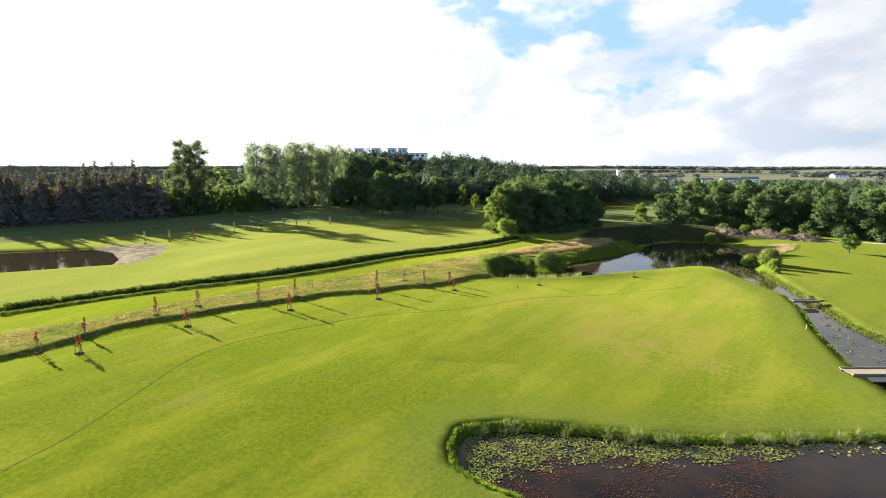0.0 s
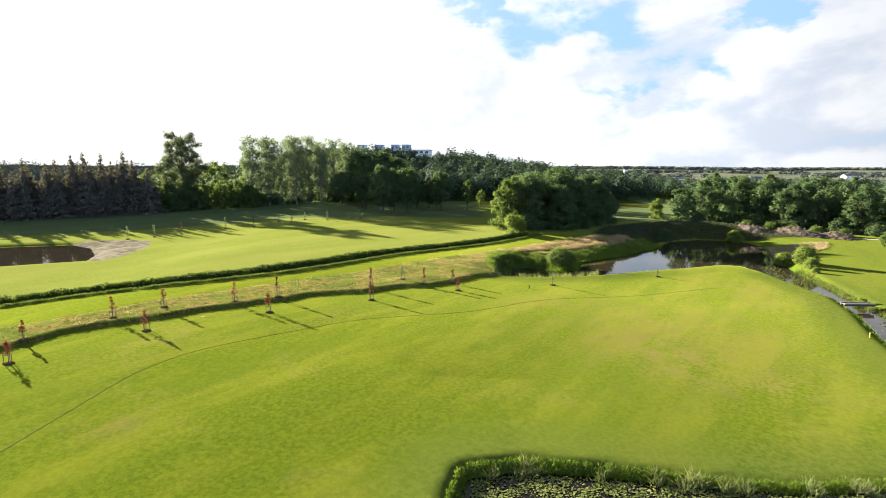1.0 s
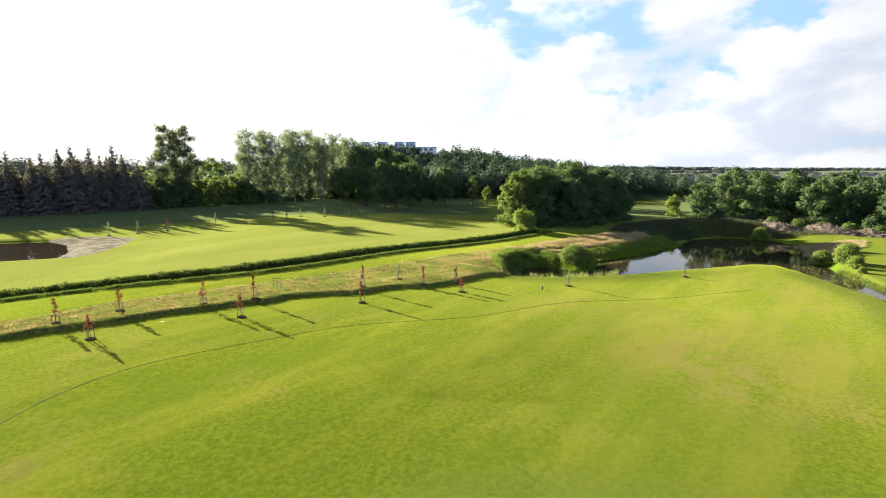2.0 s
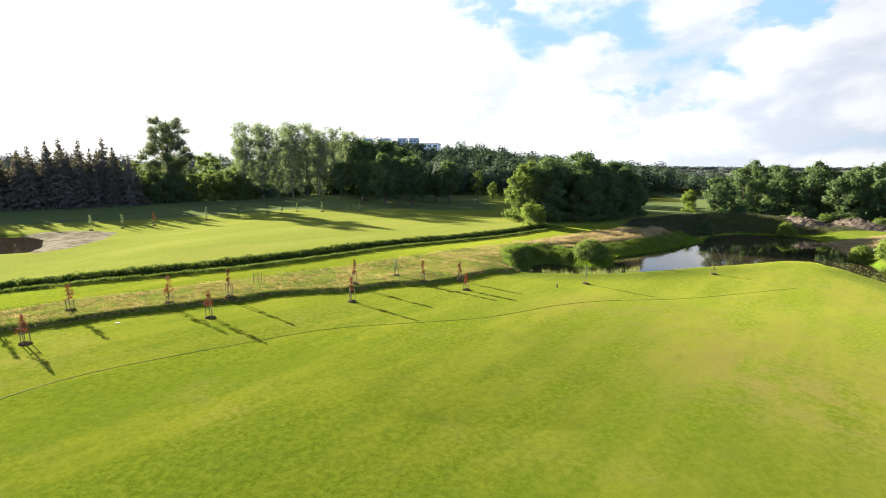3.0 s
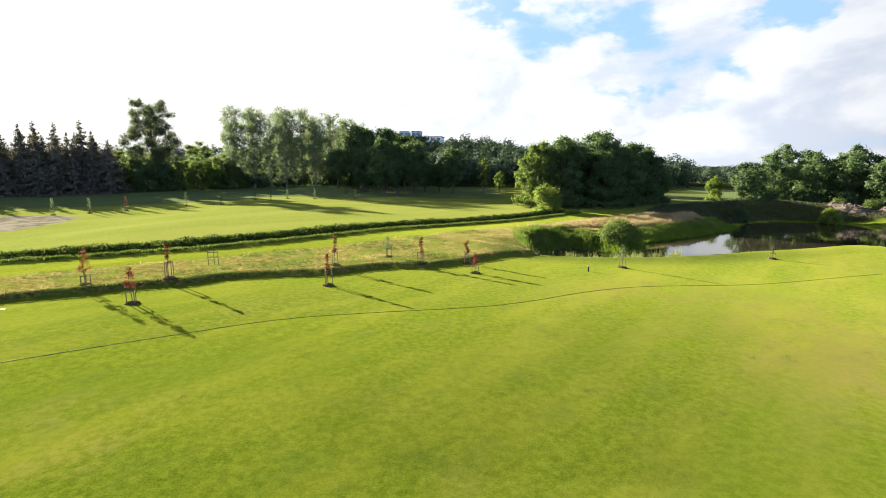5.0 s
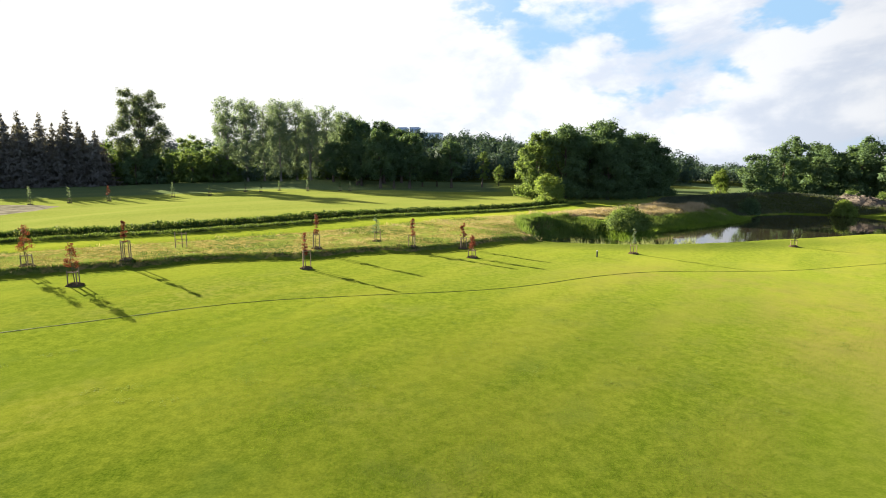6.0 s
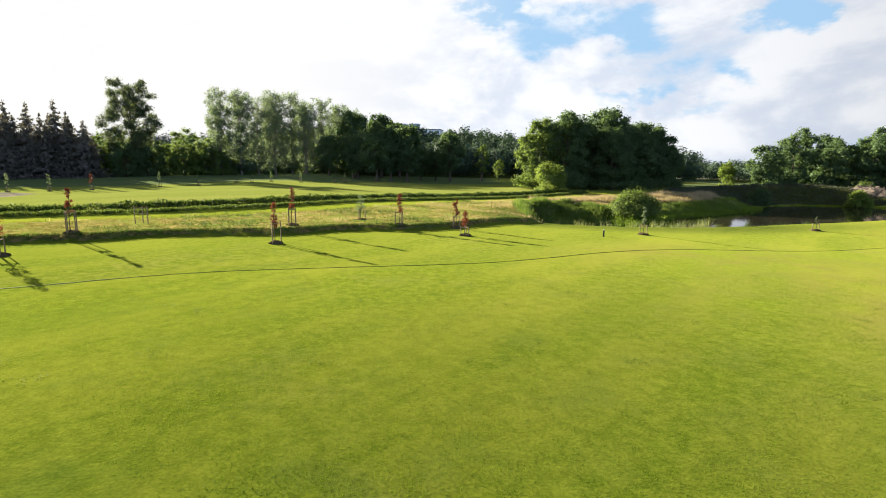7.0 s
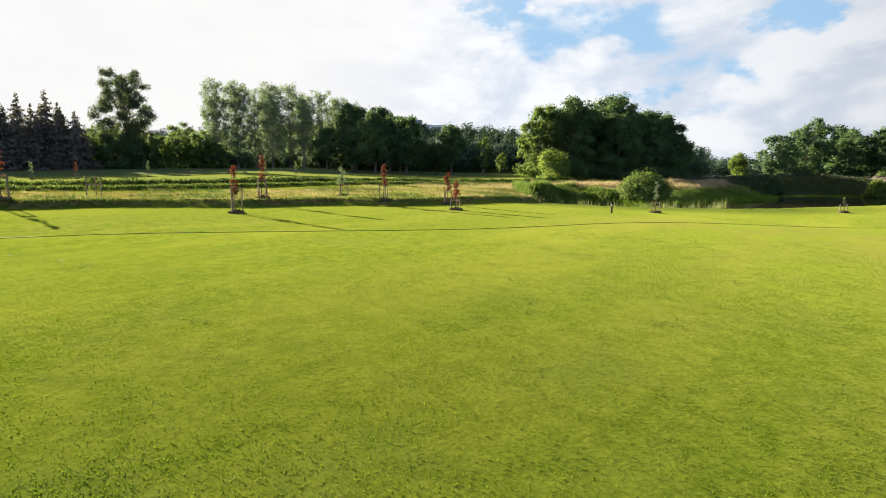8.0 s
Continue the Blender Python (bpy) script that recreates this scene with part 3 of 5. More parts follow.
def clumped(rows, leaf, rng, mat, cover=1.3, heart=None, flat=0.85, rough=0.42, cores=5, most=900):
    """A crown of leaf clumps, rows of (x, y, z, radius): fine sprays outside, coarse ones inside that close it to the light."""
    rows = np.asarray(rows, float)
    heart = rows[:, :3].mean(0) * (1, 1, 0.8) if heart is None else np.asarray(heart, float)
    count = np.clip(cover * 4 * np.pi * rows[:, 3] ** 2 / (0.45 * leaf * leaf), 12, most).astype(int)
    c = np.repeat(rows, count, 0)
    d = unit(rng.normal(size=(len(c), 3)))
    p = c[:, :3] + d * c[:, 3:] * np.minimum(0.35 + np.abs(rng.normal(0, 0.60, (len(c), 1))), 1.35) * (1, 1, flat)
    free = np.ones(len(p), bool)
    for x, y, z, r in rows:
        free &= ((p - (x, y, z)) ** 2 @ (1, 1, 1 / flat**2)) > (0.42 * r) ** 2
    p, d = p[free], d[free]
    nor = unit(0.40 * d + 0.5 * unit(p - heart) + rng.normal(0, rough, d.shape) + (0, 0, 0.10))
    size = np.full(len(p), leaf)
    if cores:
        c = np.repeat(rows, cores, 0)
        dc = unit(rng.normal(size=(len(c), 3)))
        p = np.concatenate([p, c[:, :3] + dc * c[:, 3:] * 0.42 * (1, 1, flat)])
        nor = np.concatenate([nor, unit(dc + 0.5 * unit(c[:, :3] - heart))])
        size = np.concatenate([size, c[:, 3] * 0.75])
    keep = p[:, 2] > 0.05
    return foliage("crown", p[keep], nor[keep], size[keep], rng, mat)


def lumps_crown(lumps, per, size, rng, mat, up=0.15):
    """A thin crown of single leaves: rows of (x, y, z, radius)."""
    lumps = np.asarray(lumps, float)
    c = np.repeat(lumps, per, 0)
    d = unit(rng.normal(size=(len(c), 3)))
    r = c[:, 3:] * rng.uniform(0.45, 1.12, (len(c), 1))
    p = c[:, :3] + d * r * (1, 1, 0.8)
    v, f = leaves(p, d + rng.normal(0, 0.45, d.shape) + (0, 0, up), size, rng)
    return mesh_of("crown", v, f, mat)


def limbs(h, trunk_r, ends, rng, first=0.25, top=0.75, sides=8):
    """A trunk with a limb to each of the ends, joined into one mesh."""
    bend = rng.normal(0, 0.02 * h, 2)
    ts = np.linspace(0, 1, 7)
    stem = np.c_[bend[0] * ts**2, bend[1] * ts**2, ts * h * top]
    flare = trunk_r * (1 - 0.78 * ts) * (1 + 0.6 * np.exp(-ts * 18))
    stem[0, 2] -= 0.4
    pieces = [tube(stem, flare, sides)]
    for e in ends:
        k = rng.uniform(first, 0.95)
        a = np.array([bend[0] * k * k, bend[1] * k * k, k * h * top])
        a[2] = min(a[2], e[2] * 0.9)
        m = (a + e) / 2 + np.array((0, 0, 0.06 * h)) * rng.uniform(-0.3, 1)
        q = np.linspace(0, 1, 5)[:, None]
        curve = (1 - q) ** 2 * a + 2 * q * (1 - q) * m + q**2 * e
        r0 = trunk_r * (0.42 - 0.25 * k)
        pieces.append(tube(curve, np.linspace(r0, r0 * 0.2, 5), 5))
    return pieces


def tree_of(name, trunk_pieces, crown, bark, label, category):
    ob = new(name)
    v, f = joined(trunk_pieces)
    under("trunk", mesh_of("trunk", v, f, bark, True), ob)
    under("crown", crown, ob)
    return tagged(ob, label, category)


def boughs_of(h, wide, low, rng, boughs, per, fine=0.42):
    """Boughs spread over an egg-shaped crown, each with its own clumps of leaves."""
    zc, rz = h * (1 + low) / 2, h * (1 - low) / 2
    big, rows = [], []
    for i in range(boughs):
        t = 1 - 2 * (i + 0.5) / boughs
        a = i * 2.4 + rng.normal(0, 0.35)
        flat_r = math.sqrt(max(0.0, 1 - t * t)) * (1.0 if t < 0.2 else 1.0 - 0.25 * (t - 0.2))
        k = rng.uniform(0.52, 0.74)
        r = wide * rng.uniform(0.17, 0.25)
        big.append((wide * 0.5 * k * flat_r * math.cos(a), wide * 0.5 * k * flat_r * math.sin(a), zc + rz * t * rng.uniform(0.66, 0.80), r))
    for x, y, z, r in big:
        for _ in range(per):
            d = unit(rng.normal(size=3) + (0, 0, 0.25))
            q = rng.uniform(0.45, 0.82) * r
            rr = r * fine * rng.uniform(0.7, 1.25)
            rows.append((x + d[0] * q, y + d[1] * q, max(z + d[2] * q * 0.9, 0.6 * rr), rr))
    return big, rows


def broadleaf(name, h, wide, seed, mat, label, low=0.22, boughs=14, per=9, leaf=0.42, cover=0.55, skirt=True, category="tree"):
    rng = np.random.default_rng(seed)
    big, rows = boughs_of(h, wide, low, rng, boughs, per)
    if skirt:
        for i in range(12):
            a, k = i * 0.52 + rng.normal(0, 0.1), rng.uniform(0.45, 0.85)
            rows.append((wide * 0.5 * k * math.cos(a), wide * 0.5 * k * math.sin(a), rng.uniform(0.05, 0.14) * h, wide * rng.uniform(0.09, 0.13)))
    ends = np.array(big)[:, :3]
    return tree_of(name, limbs(h, h * 0.022, ends, rng), clumped(rows, leaf, rng, mat, cover, (0, 0, h * (0.35 + 0.3 * low))), BARK, label, category)


def poplar(h, wide, seed):
    """Upswept plumes of small glinting leaves, with sky between them."""
    rng = np.random.default_rng(seed)
    rows = []
    for i in range(170):
        k = rng.uniform(0.05, 1.0) ** 0.9
        a = rng.uniform(0, 2 * np.pi)
        r = wide * 0.5 * rng.uniform(0.1, 1.0) * (0.55 + 0.45 * math.sin(min(k * 1.25, 1) * math.pi))
        rows.append((r * math.cos(a), r * math.sin(a), h * k, rng.uniform(0.5, 1.2)))
    ends = np.array(rows)[rng.choice(170, 24, replace=False), :3]
    return tree_of("poplar_tree", limbs(h, 0.36, ends, rng, 0.15, 0.97, 7), clumped(rows, 0.40, rng, LEAF_POPLAR, 0.40, (0, 0, h * 0.5), 1.2, 1.0, 0), BARK_PALE, "tall airy poplar with pale silvery green leaves", "tree")


def spruce(h, wide, seed, bare=0.0):
    """Whorls of drooping boughs round a straight stem; the top ones short and well apart."""
    rng = np.random.default_rng(seed)
    pts, nor = [], []
    pieces = [tube(np.c_[np.zeros(5), np.zeros(5), np.linspace(-0.4, h, 5)], np.linspace(0.24, 0.02, 5), 6)]
    z = 0.4
    while z < h - 0.25:
        k = z / h
        reach = wide * 0.5 * (min(1.0, (1 - k) / 0.75) ** 0.85) * rng.uniform(0.75, 1.15) + 0.12
        for a in np.linspace(0, 2 * np.pi, 9 if k < 0.75 else 6, endpoint=False) + rng.uniform(0, 6.28):
            if rng.random() < bare * k:
                continue
            out, zb = reach * rng.uniform(0.5, 1.3), z + rng.normal(0, 0.32)
            n = max(5, int(15 * out))
            q = rng.random(n) ** 0.7
            side = rng.normal(0, 0.18, n) * (0.35 + out * 0.35) * (1.15 - q)
            rr = out * q
            a2 = a + rng.normal(0, 0.15)
            pts.append(np.c_[rr * math.cos(a2) - side * math.sin(a2), rr * math.sin(a2) + side * math.cos(a2), zb - 0.45 * rr + 0.25 * rr * q**2 + rng.normal(0, 0.16, n)])
            nor.append(np.c_[np.full(n, math.cos(a2)), np.full(n, math.sin(a2)), np.full(n, 0.55)] + rng.normal(0, 0.55, (n, 3)))
        z += (0.42 + 0.2 * k) * rng.uniform(0.6, 1.4)
    pts, nor = np.concatenate(pts), np.concatenate(nor)
    pts[:, 2] = np.maximum(pts[:, 2], 0.1)
    return tree_of("spruce_tree", pieces, foliage("crown", pts, nor, 0.38, rng, LEAF_SPRUCE, 0.6), BARK, "dark dense spruce in a shaded row", "tree")


def tall_tree():
    """A wide crown of separate lobes, open between them."""
    rng = np.random.default_rng(77)
    h = 29.0
    lobes = []
    for i in range(40):
        k = 0.24 + 0.71 * ((i + rng.random()) / 40)
        a = i * 2.4 + rng.normal(0, 0.3)
        reach = 8.6 * (1.0 - 0.5 * abs(k - 0.60) / 0.36) * rng.uniform(0.4, 1.0)
        lobes.append((reach * math.cos(a), reach * math.sin(a), h * k, rng.uniform(1.8, 3.2)))
    rows = []
    for x, y, z, r in lobes:
        for _ in range(9):
            d = unit(rng.normal(size=3)) * rng.uniform(0.3, 0.95) * r
            rows.append((x + d[0], y + d[1], z + d[2] * 0.8, rng.uniform(0.6, 1.3)))
    ends = np.array(lobes)[:, :3]
    return tree_of("tall_tree", limbs(h, 0.45, ends, rng, 0.3, 0.97), clumped(rows, 0.34, rng, LEAF_TALL, 0.5, (0, 0, h * 0.55), 0.9, 0.85, 1), BARK, "tall open crowned tree rising above the tree line", "tree")


def bush(name, h, wide, seed, mat, label, count=26, leaf=0.26, cover=0.7, category="bush"):
    """A leafy dome that reaches the ground all round."""
    rng = np.random.default_rng(seed)
    rows = []
    for i in range(count):
        t = rng.random() ** 0.9
        a = i * 2.4 + rng.normal(0, 0.3)
        k = math.sqrt(1 - t * t) * rng.uniform(0.72, 0.98)
        r = wide * rng.uniform(0.10, 0.17)
        rows.append(((wide * 0.5 - r) * k * math.cos(a), (wide * 0.5 - r) * k * math.sin(a), max(0.5 * r, (h - r) * t * rng.uniform(0.85, 1.05)), r))
    rows += [(0, 0, h * 0.35, wide * 0.22), (0, 0, h * 0.62, wide * 0.2)]
    stems = [tube(np.array([(0.1 * e[0], 0.1 * e[1], -0.2), (0.5 * e[0], 0.5 * e[1], 0.5 * e[2]), tuple(e[:3])]), [0.06, 0.04, 0.015], 5) for e in rows[:6]]
    return tree_of(name, stems, clumped(rows, leaf, rng, mat, cover, (0, 0, -0.35 * h)), BARK, label, category)


def settle(ob, x, y, sink=0.05, turn=0.0, size=1.0):
    """Stands a thing on the ground."""
    ob.matrix_basis = pose(x, y, float(ground_z(x, y)) - sink, 0, 0, turn) @ Matrix.Diagonal((size, size, size, 1))
    return ob


def plant(kinds, spots, group, rng, low=0.9, high=1.1):
    """Stands one of the kinds at every spot (x, y, size); the first of a kind is the thing itself, the rest are copies."""
    used = set()
    for n, (x, y, s) in enumerate(spots):
        ob = kinds[n % len(kinds)]
        if ob.name in used:
            ob = copy_thing(ob, Matrix())
        used.add(ob.name)
        ob["group"] = group
        settle(ob, x, y, 0.05, float(rng.uniform(0, 360)), s * float(rng.uniform(low, high)))


rng = np.random.default_rng(5)

# dark conifers: a close row with taller, thinner tops behind it
spots = []
for row in range(2):
    for i in range(12):
        spots.append((-150 + 3.85 * i - 3.5 * row + rng.normal(0, 0.7), 170.5 + 2.1 * i + 6.5 * row + rng.normal(0, 0.7), 0.94 + 0.05 * row + 0.07 * math.sin(i * 1.9 + row * 2)))
plant([spruce(16.8, 10.5, 1), spruce(17.6, 9.8, 2), spruce(15.6, 11.0, 3)], spots, "row of conifers", rng, 0.92, 1.06)
plant([spruce(20.8, 8.6, 4, 0.3), spruce(20.2, 7.8, 5, 0.35)], [(-135.6, 186.3, 0.96), (-131.4, 188.4, 1.05), (-129.4, 191.5, 1.03), (-127.3, 189.4, 0.95), (-123.7, 192.5, 1.03), (-121.6, 194.6, 0.93), (-116.7, 194.0, 1.09), (-114.5, 195.6, 0.96), (-140.8, 179.0, 0.98), (-147.0, 177.0, 0.91), (-154.2, 179.0, 1.00)], "row of conifers", rng, 0.97, 1.03)
settle(tall_tree(), -100.5, 204, 0.05, 40.0, 1.0)
HEDGE_A = broadleaf("broadleaf_tree", 13, 10, 11, LEAF_LIGHT, "bright green rounded tree at the wood's edge", 0.02, 12, 8, 0.40)
HEDGE_B = broadleaf("broadleaf_tree", 11, 9.5, 12, LEAF_OAK, "dark green rounded tree at the wood's edge", 0.01, 12, 8, 0.40)
plant([HEDGE_B, HEDGE_A], [(-100.4, 199.7, 0.98), (-106.1, 200.8, 0.88), (-95.7, 202.8, 0.93), (-92.1, 205.9, 0.84), (-109.7, 205.9, 1.03), (-86.9, 208.0, 0.98), (-93.1, 218.4, 1.18), (-81.8, 212.2, 1.03), (-86.9, 219.4, 1.13), (-77.6, 213.2, 0.64), (-98.3, 228.7, 1.18), (-107.6, 219.4, 1.03), (-117.0, 222.5, 1.24), (-126.3, 226.6, 1.13), (-102.5, 242.2, 1.24), (-113.8, 257.7, 1.39), (-99.4, 259.8, 1.34)], "trees beside the conifers", rng)

# poplar grove
spots = [(-79, 217, 1.0), (-74, 221, 1.04), (-70, 226, 0.94), (-66, 231, 1.0), (-61, 235, 1.04), (-57, 240, 0.93), (-52, 245, 0.99), (-47, 250, 0.96), (-43, 254, 0.93), (-69, 238, 0.97), (-60, 246, 0.93), (-50, 258, 0.93), (-76, 226, 0.95), (-82, 222, 0.88), (-64, 226, 0.90), (-55, 232, 0.86)]
plant([poplar(28.0, 14.5, 21), poplar(27.5, 14, 22), poplar(28.0, 15, 23)], spots, "poplar grove", rng, 0.96, 1.03)
plant([bush("understorey_bush", 7.5, 8, 31, LEAF_LIGHT, "leafy bush below the poplars", 24, 0.40), bush("understorey_bush", 6.5, 7.5, 32, LEAF_OAK, "dark leafy bush below the poplars", 24, 0.40)],
      [(-84 + 3.0 * i + rng.normal(0, 1.0), 214 + 3.0 * i + rng.normal(0, 1.6), 0.6 + 0.45 * rng.random()) for i in range(16)], "bushes below the poplars", rng)

# oaks on the far fairway
OAK_A = broadleaf("oak_tree", 18.5, 13, 41, LEAF_OAK, "broad dark oak standing on the fairway", 0.13, 15, 9, 0.46, 0.5, skirt=False)
OAK_B = broadleaf("oak_tree", 18, 11, 42, LEAF_OAK, "full dark oak standing on the fairway", 0.13, 14, 9, 0.46, 0.5, skirt=False)
plant([OAK_A, OAK_B], [(-24.5, 204, 1.0), (-15.8, 209, 1.04), (-20.5, 206, 0.9), (-2.4, 219, 0.93), (-13, 227, 0.62), (-34, 222, 0.85)], "oaks on the far fairway", rng, 0.98, 1.02)
plant([copy_thing(OAK_A, Matrix()), copy_thing(OAK_B, Matrix())], [(-8, 232, 0.62), (-38, 236, 1.36), (-30, 247, 1.30), (-41, 250, 1.40), (-24, 256, 1.2), (-45, 226, 0.85), (-36, 224, 0.85)], "oaks at the hill's foot", rng, 0.97, 1.03)
settle(broadleaf("young_oak", 13.5, 5.6, 44, LEAF_LIGHT, "lighter green slim tree beside the oaks", 0.14, 12, 8, 0.36, skirt=False), 8.3, 224)
settle(broadleaf("young_oak", 8, 5.2, 45, LEAF_LIGHT, "small pale green tree beside the oaks", 0.10, 10, 8, 0.34, skirt=False), 15, 236)
settle(broadleaf("pale_tree", 11, 9.5, 46, LEAF_LIGHT, "pale rounded tree before the far wood", 0.03, 10, 7, 0.5), 127, 336)

# the big clump beside the ditch
CLUMP_A = broadleaf("ash_tree", 19, 14, 51, LEAF_OAK, "dense dark broadleaf tree of a clump", 0.03, 16, 10, 0.40, 0.62)
CLUMP_B = broadleaf("ash_tree", 17, 13, 52, LEAF_OAK, "dense rounded broadleaf tree of a clump", 0.03, 15, 10, 0.40, 0.62)
CLUMP_C = broadleaf("lime_tree", 15.5, 11, 53, LEAF_LIGHT, "bright green tree at the clump's sunny edge", 0.02, 14, 10, 0.36, 0.62)
plant([CLUMP_A, CLUMP_B], [(24, 157, 0.92), (30, 162, 1.0), (35, 166, 1.0), (40, 170, 0.98), (46, 174, 0.90), (33, 172, 1.02), (27, 168, 1.0), (39, 161, 0.9), (45.5, 166.5, 0.84), (52, 177, 0.74), (33, 156, 0.82), (50, 171, 0.66)], "big tree clump", rng, 0.84, 0.95)
# added trees, out of sight behind the clump, shading mound and meadow
SHADE_TREE = broadleaf("ash_tree", 18, 14, 55, LEAF_OAK, "unseen broadleaf tree added behind the clump to cast shade", 0.02, 12, 7, 0.65)
plant([SHADE_TREE], [(46, 187, 0.85), (50, 194, 0.75), (47, 203, 0.85), (42, 194, 0.95)], "big tree clump", rng, 0.95, 1.0)
plant([copy_thing(SHADE_TREE, Matrix())], [(34, 232, 0.95), (42, 238, 0.95), (50, 243, 0.9), (45, 226, 0.9)], "trees behind the clump", rng, 0.95, 1.0)
plant([CLUMP_C], [(17.5, 158, 0.93), (20.5, 163, 1.03)], "big tree clump", rng)
settle(bush("willow_bush", 6.8, 7.4, 54, LEAF_YOUNG, "soft green willow bush beside the ditch", 30, 0.26), 18.4, 146.5)

# trees behind the pond and the wood along the course's edge
WOOD_A = broadleaf("wood_tree", 16, 12, 61, LEAF_OAK, "dark broadleaf tree of the wood's edge", 0.02, 14, 9, 0.50, 0.48)
WOOD_B = broadleaf("wood_tree", 14.5, 11.5, 62, LEAF_OAK, "dark green broadleaf tree of the wood's edge", 0.02, 14, 9, 0.50, 0.48)
WOOD_C = broadleaf("wood_tree", 17.5, 13, 63, LEAF_OAK, "tall dark broadleaf tree of the wood's edge", 0.03, 14, 9, 0.50, 0.48)
spots = [(88.5, 186, 0.78), (80, 183, 0.80), (97, 182, 0.78), (103, 178, 0.86), (111, 174, 0.72), (106.5, 170, 0.74), (117, 167, 0.85), (113, 164, 0.66), (122, 160, 0.80), (118, 156, 0.72), (127, 155, 0.72), (125, 151, 0.72), (135, 149, 0.80), (131, 146, 0.66), (141, 143, 0.80), (139, 139, 0.74), (148, 137, 0.76),
         (96, 197, 0.95), (107, 200, 1.02), (116, 212, 1.10), (113, 188, 0.95), (123, 180, 0.95), (131, 171, 0.95), (140, 162, 0.92), (149, 152, 0.92), (158, 145, 0.9), (128, 196, 0.95), (139, 184, 0.98), (148, 172, 0.95), (158, 160, 0.95), (126, 212, 0.92), (142, 200, 0.95), (155, 186, 0.95), (166, 172, 0.95), (122, 224, 0.9)]
plant([WOOD_A, WOOD_B, WOOD_C], spots, "wood along the course's edge", rng, 0.94, 1.07)
plant([bush("wood_edge_bush", 5.0, 7.0, 69, LEAF_OAK, "dark leafy bush filling the wood's edge", 22, 0.40, 0.55)], [(85, 182, 0.8), (93, 180, 0.9), (100, 174, 1.0), (108, 166, 1.0), (114.5, 158, 1.0), (119.5, 151, 1.0), (126, 146, 1.0), (133.5, 141, 1.1), (142, 135, 1.0), (105, 186, 1.2), (116, 178, 1.2), (124, 170, 1.2), (131, 162, 1.2), (137, 154, 1.2), (145, 146, 1.2)], "bushes along the wood's edge", rng)
settle(bush("round_tree", 7.8, 6.2, 64, LEAF_YOUNG, "small bright green rounded tree behind the mound", 30, 0.28, category="tree"), 74.7, 192)
settle(broadleaf("lone_tree", 4.9, 4.6, 65, LEAF_LIGHT, "small rounded tree alone on the fairway", 0.22, 10, 8, 0.22, skirt=False), 103.2, 127.5)
plant([bush("pond_bush", 4.0, 5.2, 66, LEAF_YOUNG, "bright green bush at the water's edge", 24, 0.22)], [(81.2, 152.5, 1.1), (72.0, 117.0, 0.85), (73.8, 113.0, 1.1), (72.2, 109.0, 0.6), (70.2, 105, 0.35), (62.8, 84.6, 0.32), (61.2, 83.6, 0.28)], "bushes round the pond", rng)
settle(bush("round_willow", 3.3, 7.2, 67, LEAF_LIGHT, "dense rounded willow bush on the pond's bank", 40, 0.18, 0.8), 23.6, 112.6, 0.25)
settle(bush("shaded_bush", 4.0, 5.5, 68, LEAF_OAK, "dark bush on the pond's shaded bank", 26, 0.24), 62, 153)


# ---- woods and distance ----
def woods(name, spots, high, wide, cards, size, mat, label, seed, even=0.0):
    rng = np.random.default_rng(seed)
    spots = np.asarray(spots, float)
    n = len(spots)
    h = high * rng.uniform(0.75, 1.2, n)
    r = wide * rng.uniform(0.75, 1.2, n)
    z = ground_z(spots[:, 0], spots[:, 1])
    c = np.repeat(np.arange(n), cards)
    d = unit(rng.normal(size=(len(c), 3)))
    d[:, 2] = np.abs(d[:, 2]) ** 0.8 * np.where(rng.random(len(c)) < 0.60, 1, -1.15)
    lump = 1 + 0.20 * np.sin(d[:, 0] * 7 + c) * np.cos(d[:, 1] * 6 + c * 1.7) + 0.10 * np.sin(d[:, 2] * 9 + c * 2.3)
    k = rng.uniform(0.74, 1.04, len(c)) * lump
    p = np.c_[spots[c, 0] + d[:, 0] * r[c] * k, spots[c, 1] + d[:, 1] * r[c] * k, z[c] + h[c] * 0.55 + d[:, 2] * h[c] * 0.45 * k]
    me = foliage(name, p, (d + rng.normal(0, 0.16, d.shape)) * (1 - even) + np.array((0.0, 0.0, 1.0)) * even, size, rng, mat, 0.12)
    tagged(new(name, me), label, "woods", kind="stuff")


rng = np.random.default_rng(8)
hill = [(x, y) for x in np.arange(-115, 125, 9.0) for y in np.arange(262, 420, 11.0) if y > 262 + 0.30 * max(0, x + 30) and not (x > 60 and y < 300)]
hill = np.array(hill) + rng.normal(0, 2.4, (len(hill), 2))
hill = hill[~((np.abs(hill[:, 0] + 38) < 40) & (hill[:, 1] > 366))]
woods("hill_woods", hill, 14.6, 5.8, 460, 1.15, LEAF_WOODS, "dark wooded hill behind the golf course", 1)
top = np.array([(x, y) for x in np.arange(-78, 6, 6.0) for y in (346, 356, 364)])
woods("hilltop_woods", top + rng.normal(0, 2.0, top.shape), 13.6, 5.0, 300, 1.1, LEAF_WOODS, "dark trees below the hill building", 9)
strip = np.array([(x, y) for x in np.arange(70, 330, 9.0) for y in np.arange(344, 430, 14.0)])
strip = strip + rng.normal(0, 2.5, strip.shape)
backing = np.array([(x, y) for x in np.arange(-150, -28, 7.0) for y in np.arange(228, 275, 9.0) if y > 262 or x < -84])
woods("backing_woods", backing + rng.normal(0, 2.0, backing.shape), 10, 4.6, 420, 0.75, LEAF_WOODS, "dense dark wood behind the tall tree and poplars", 6)
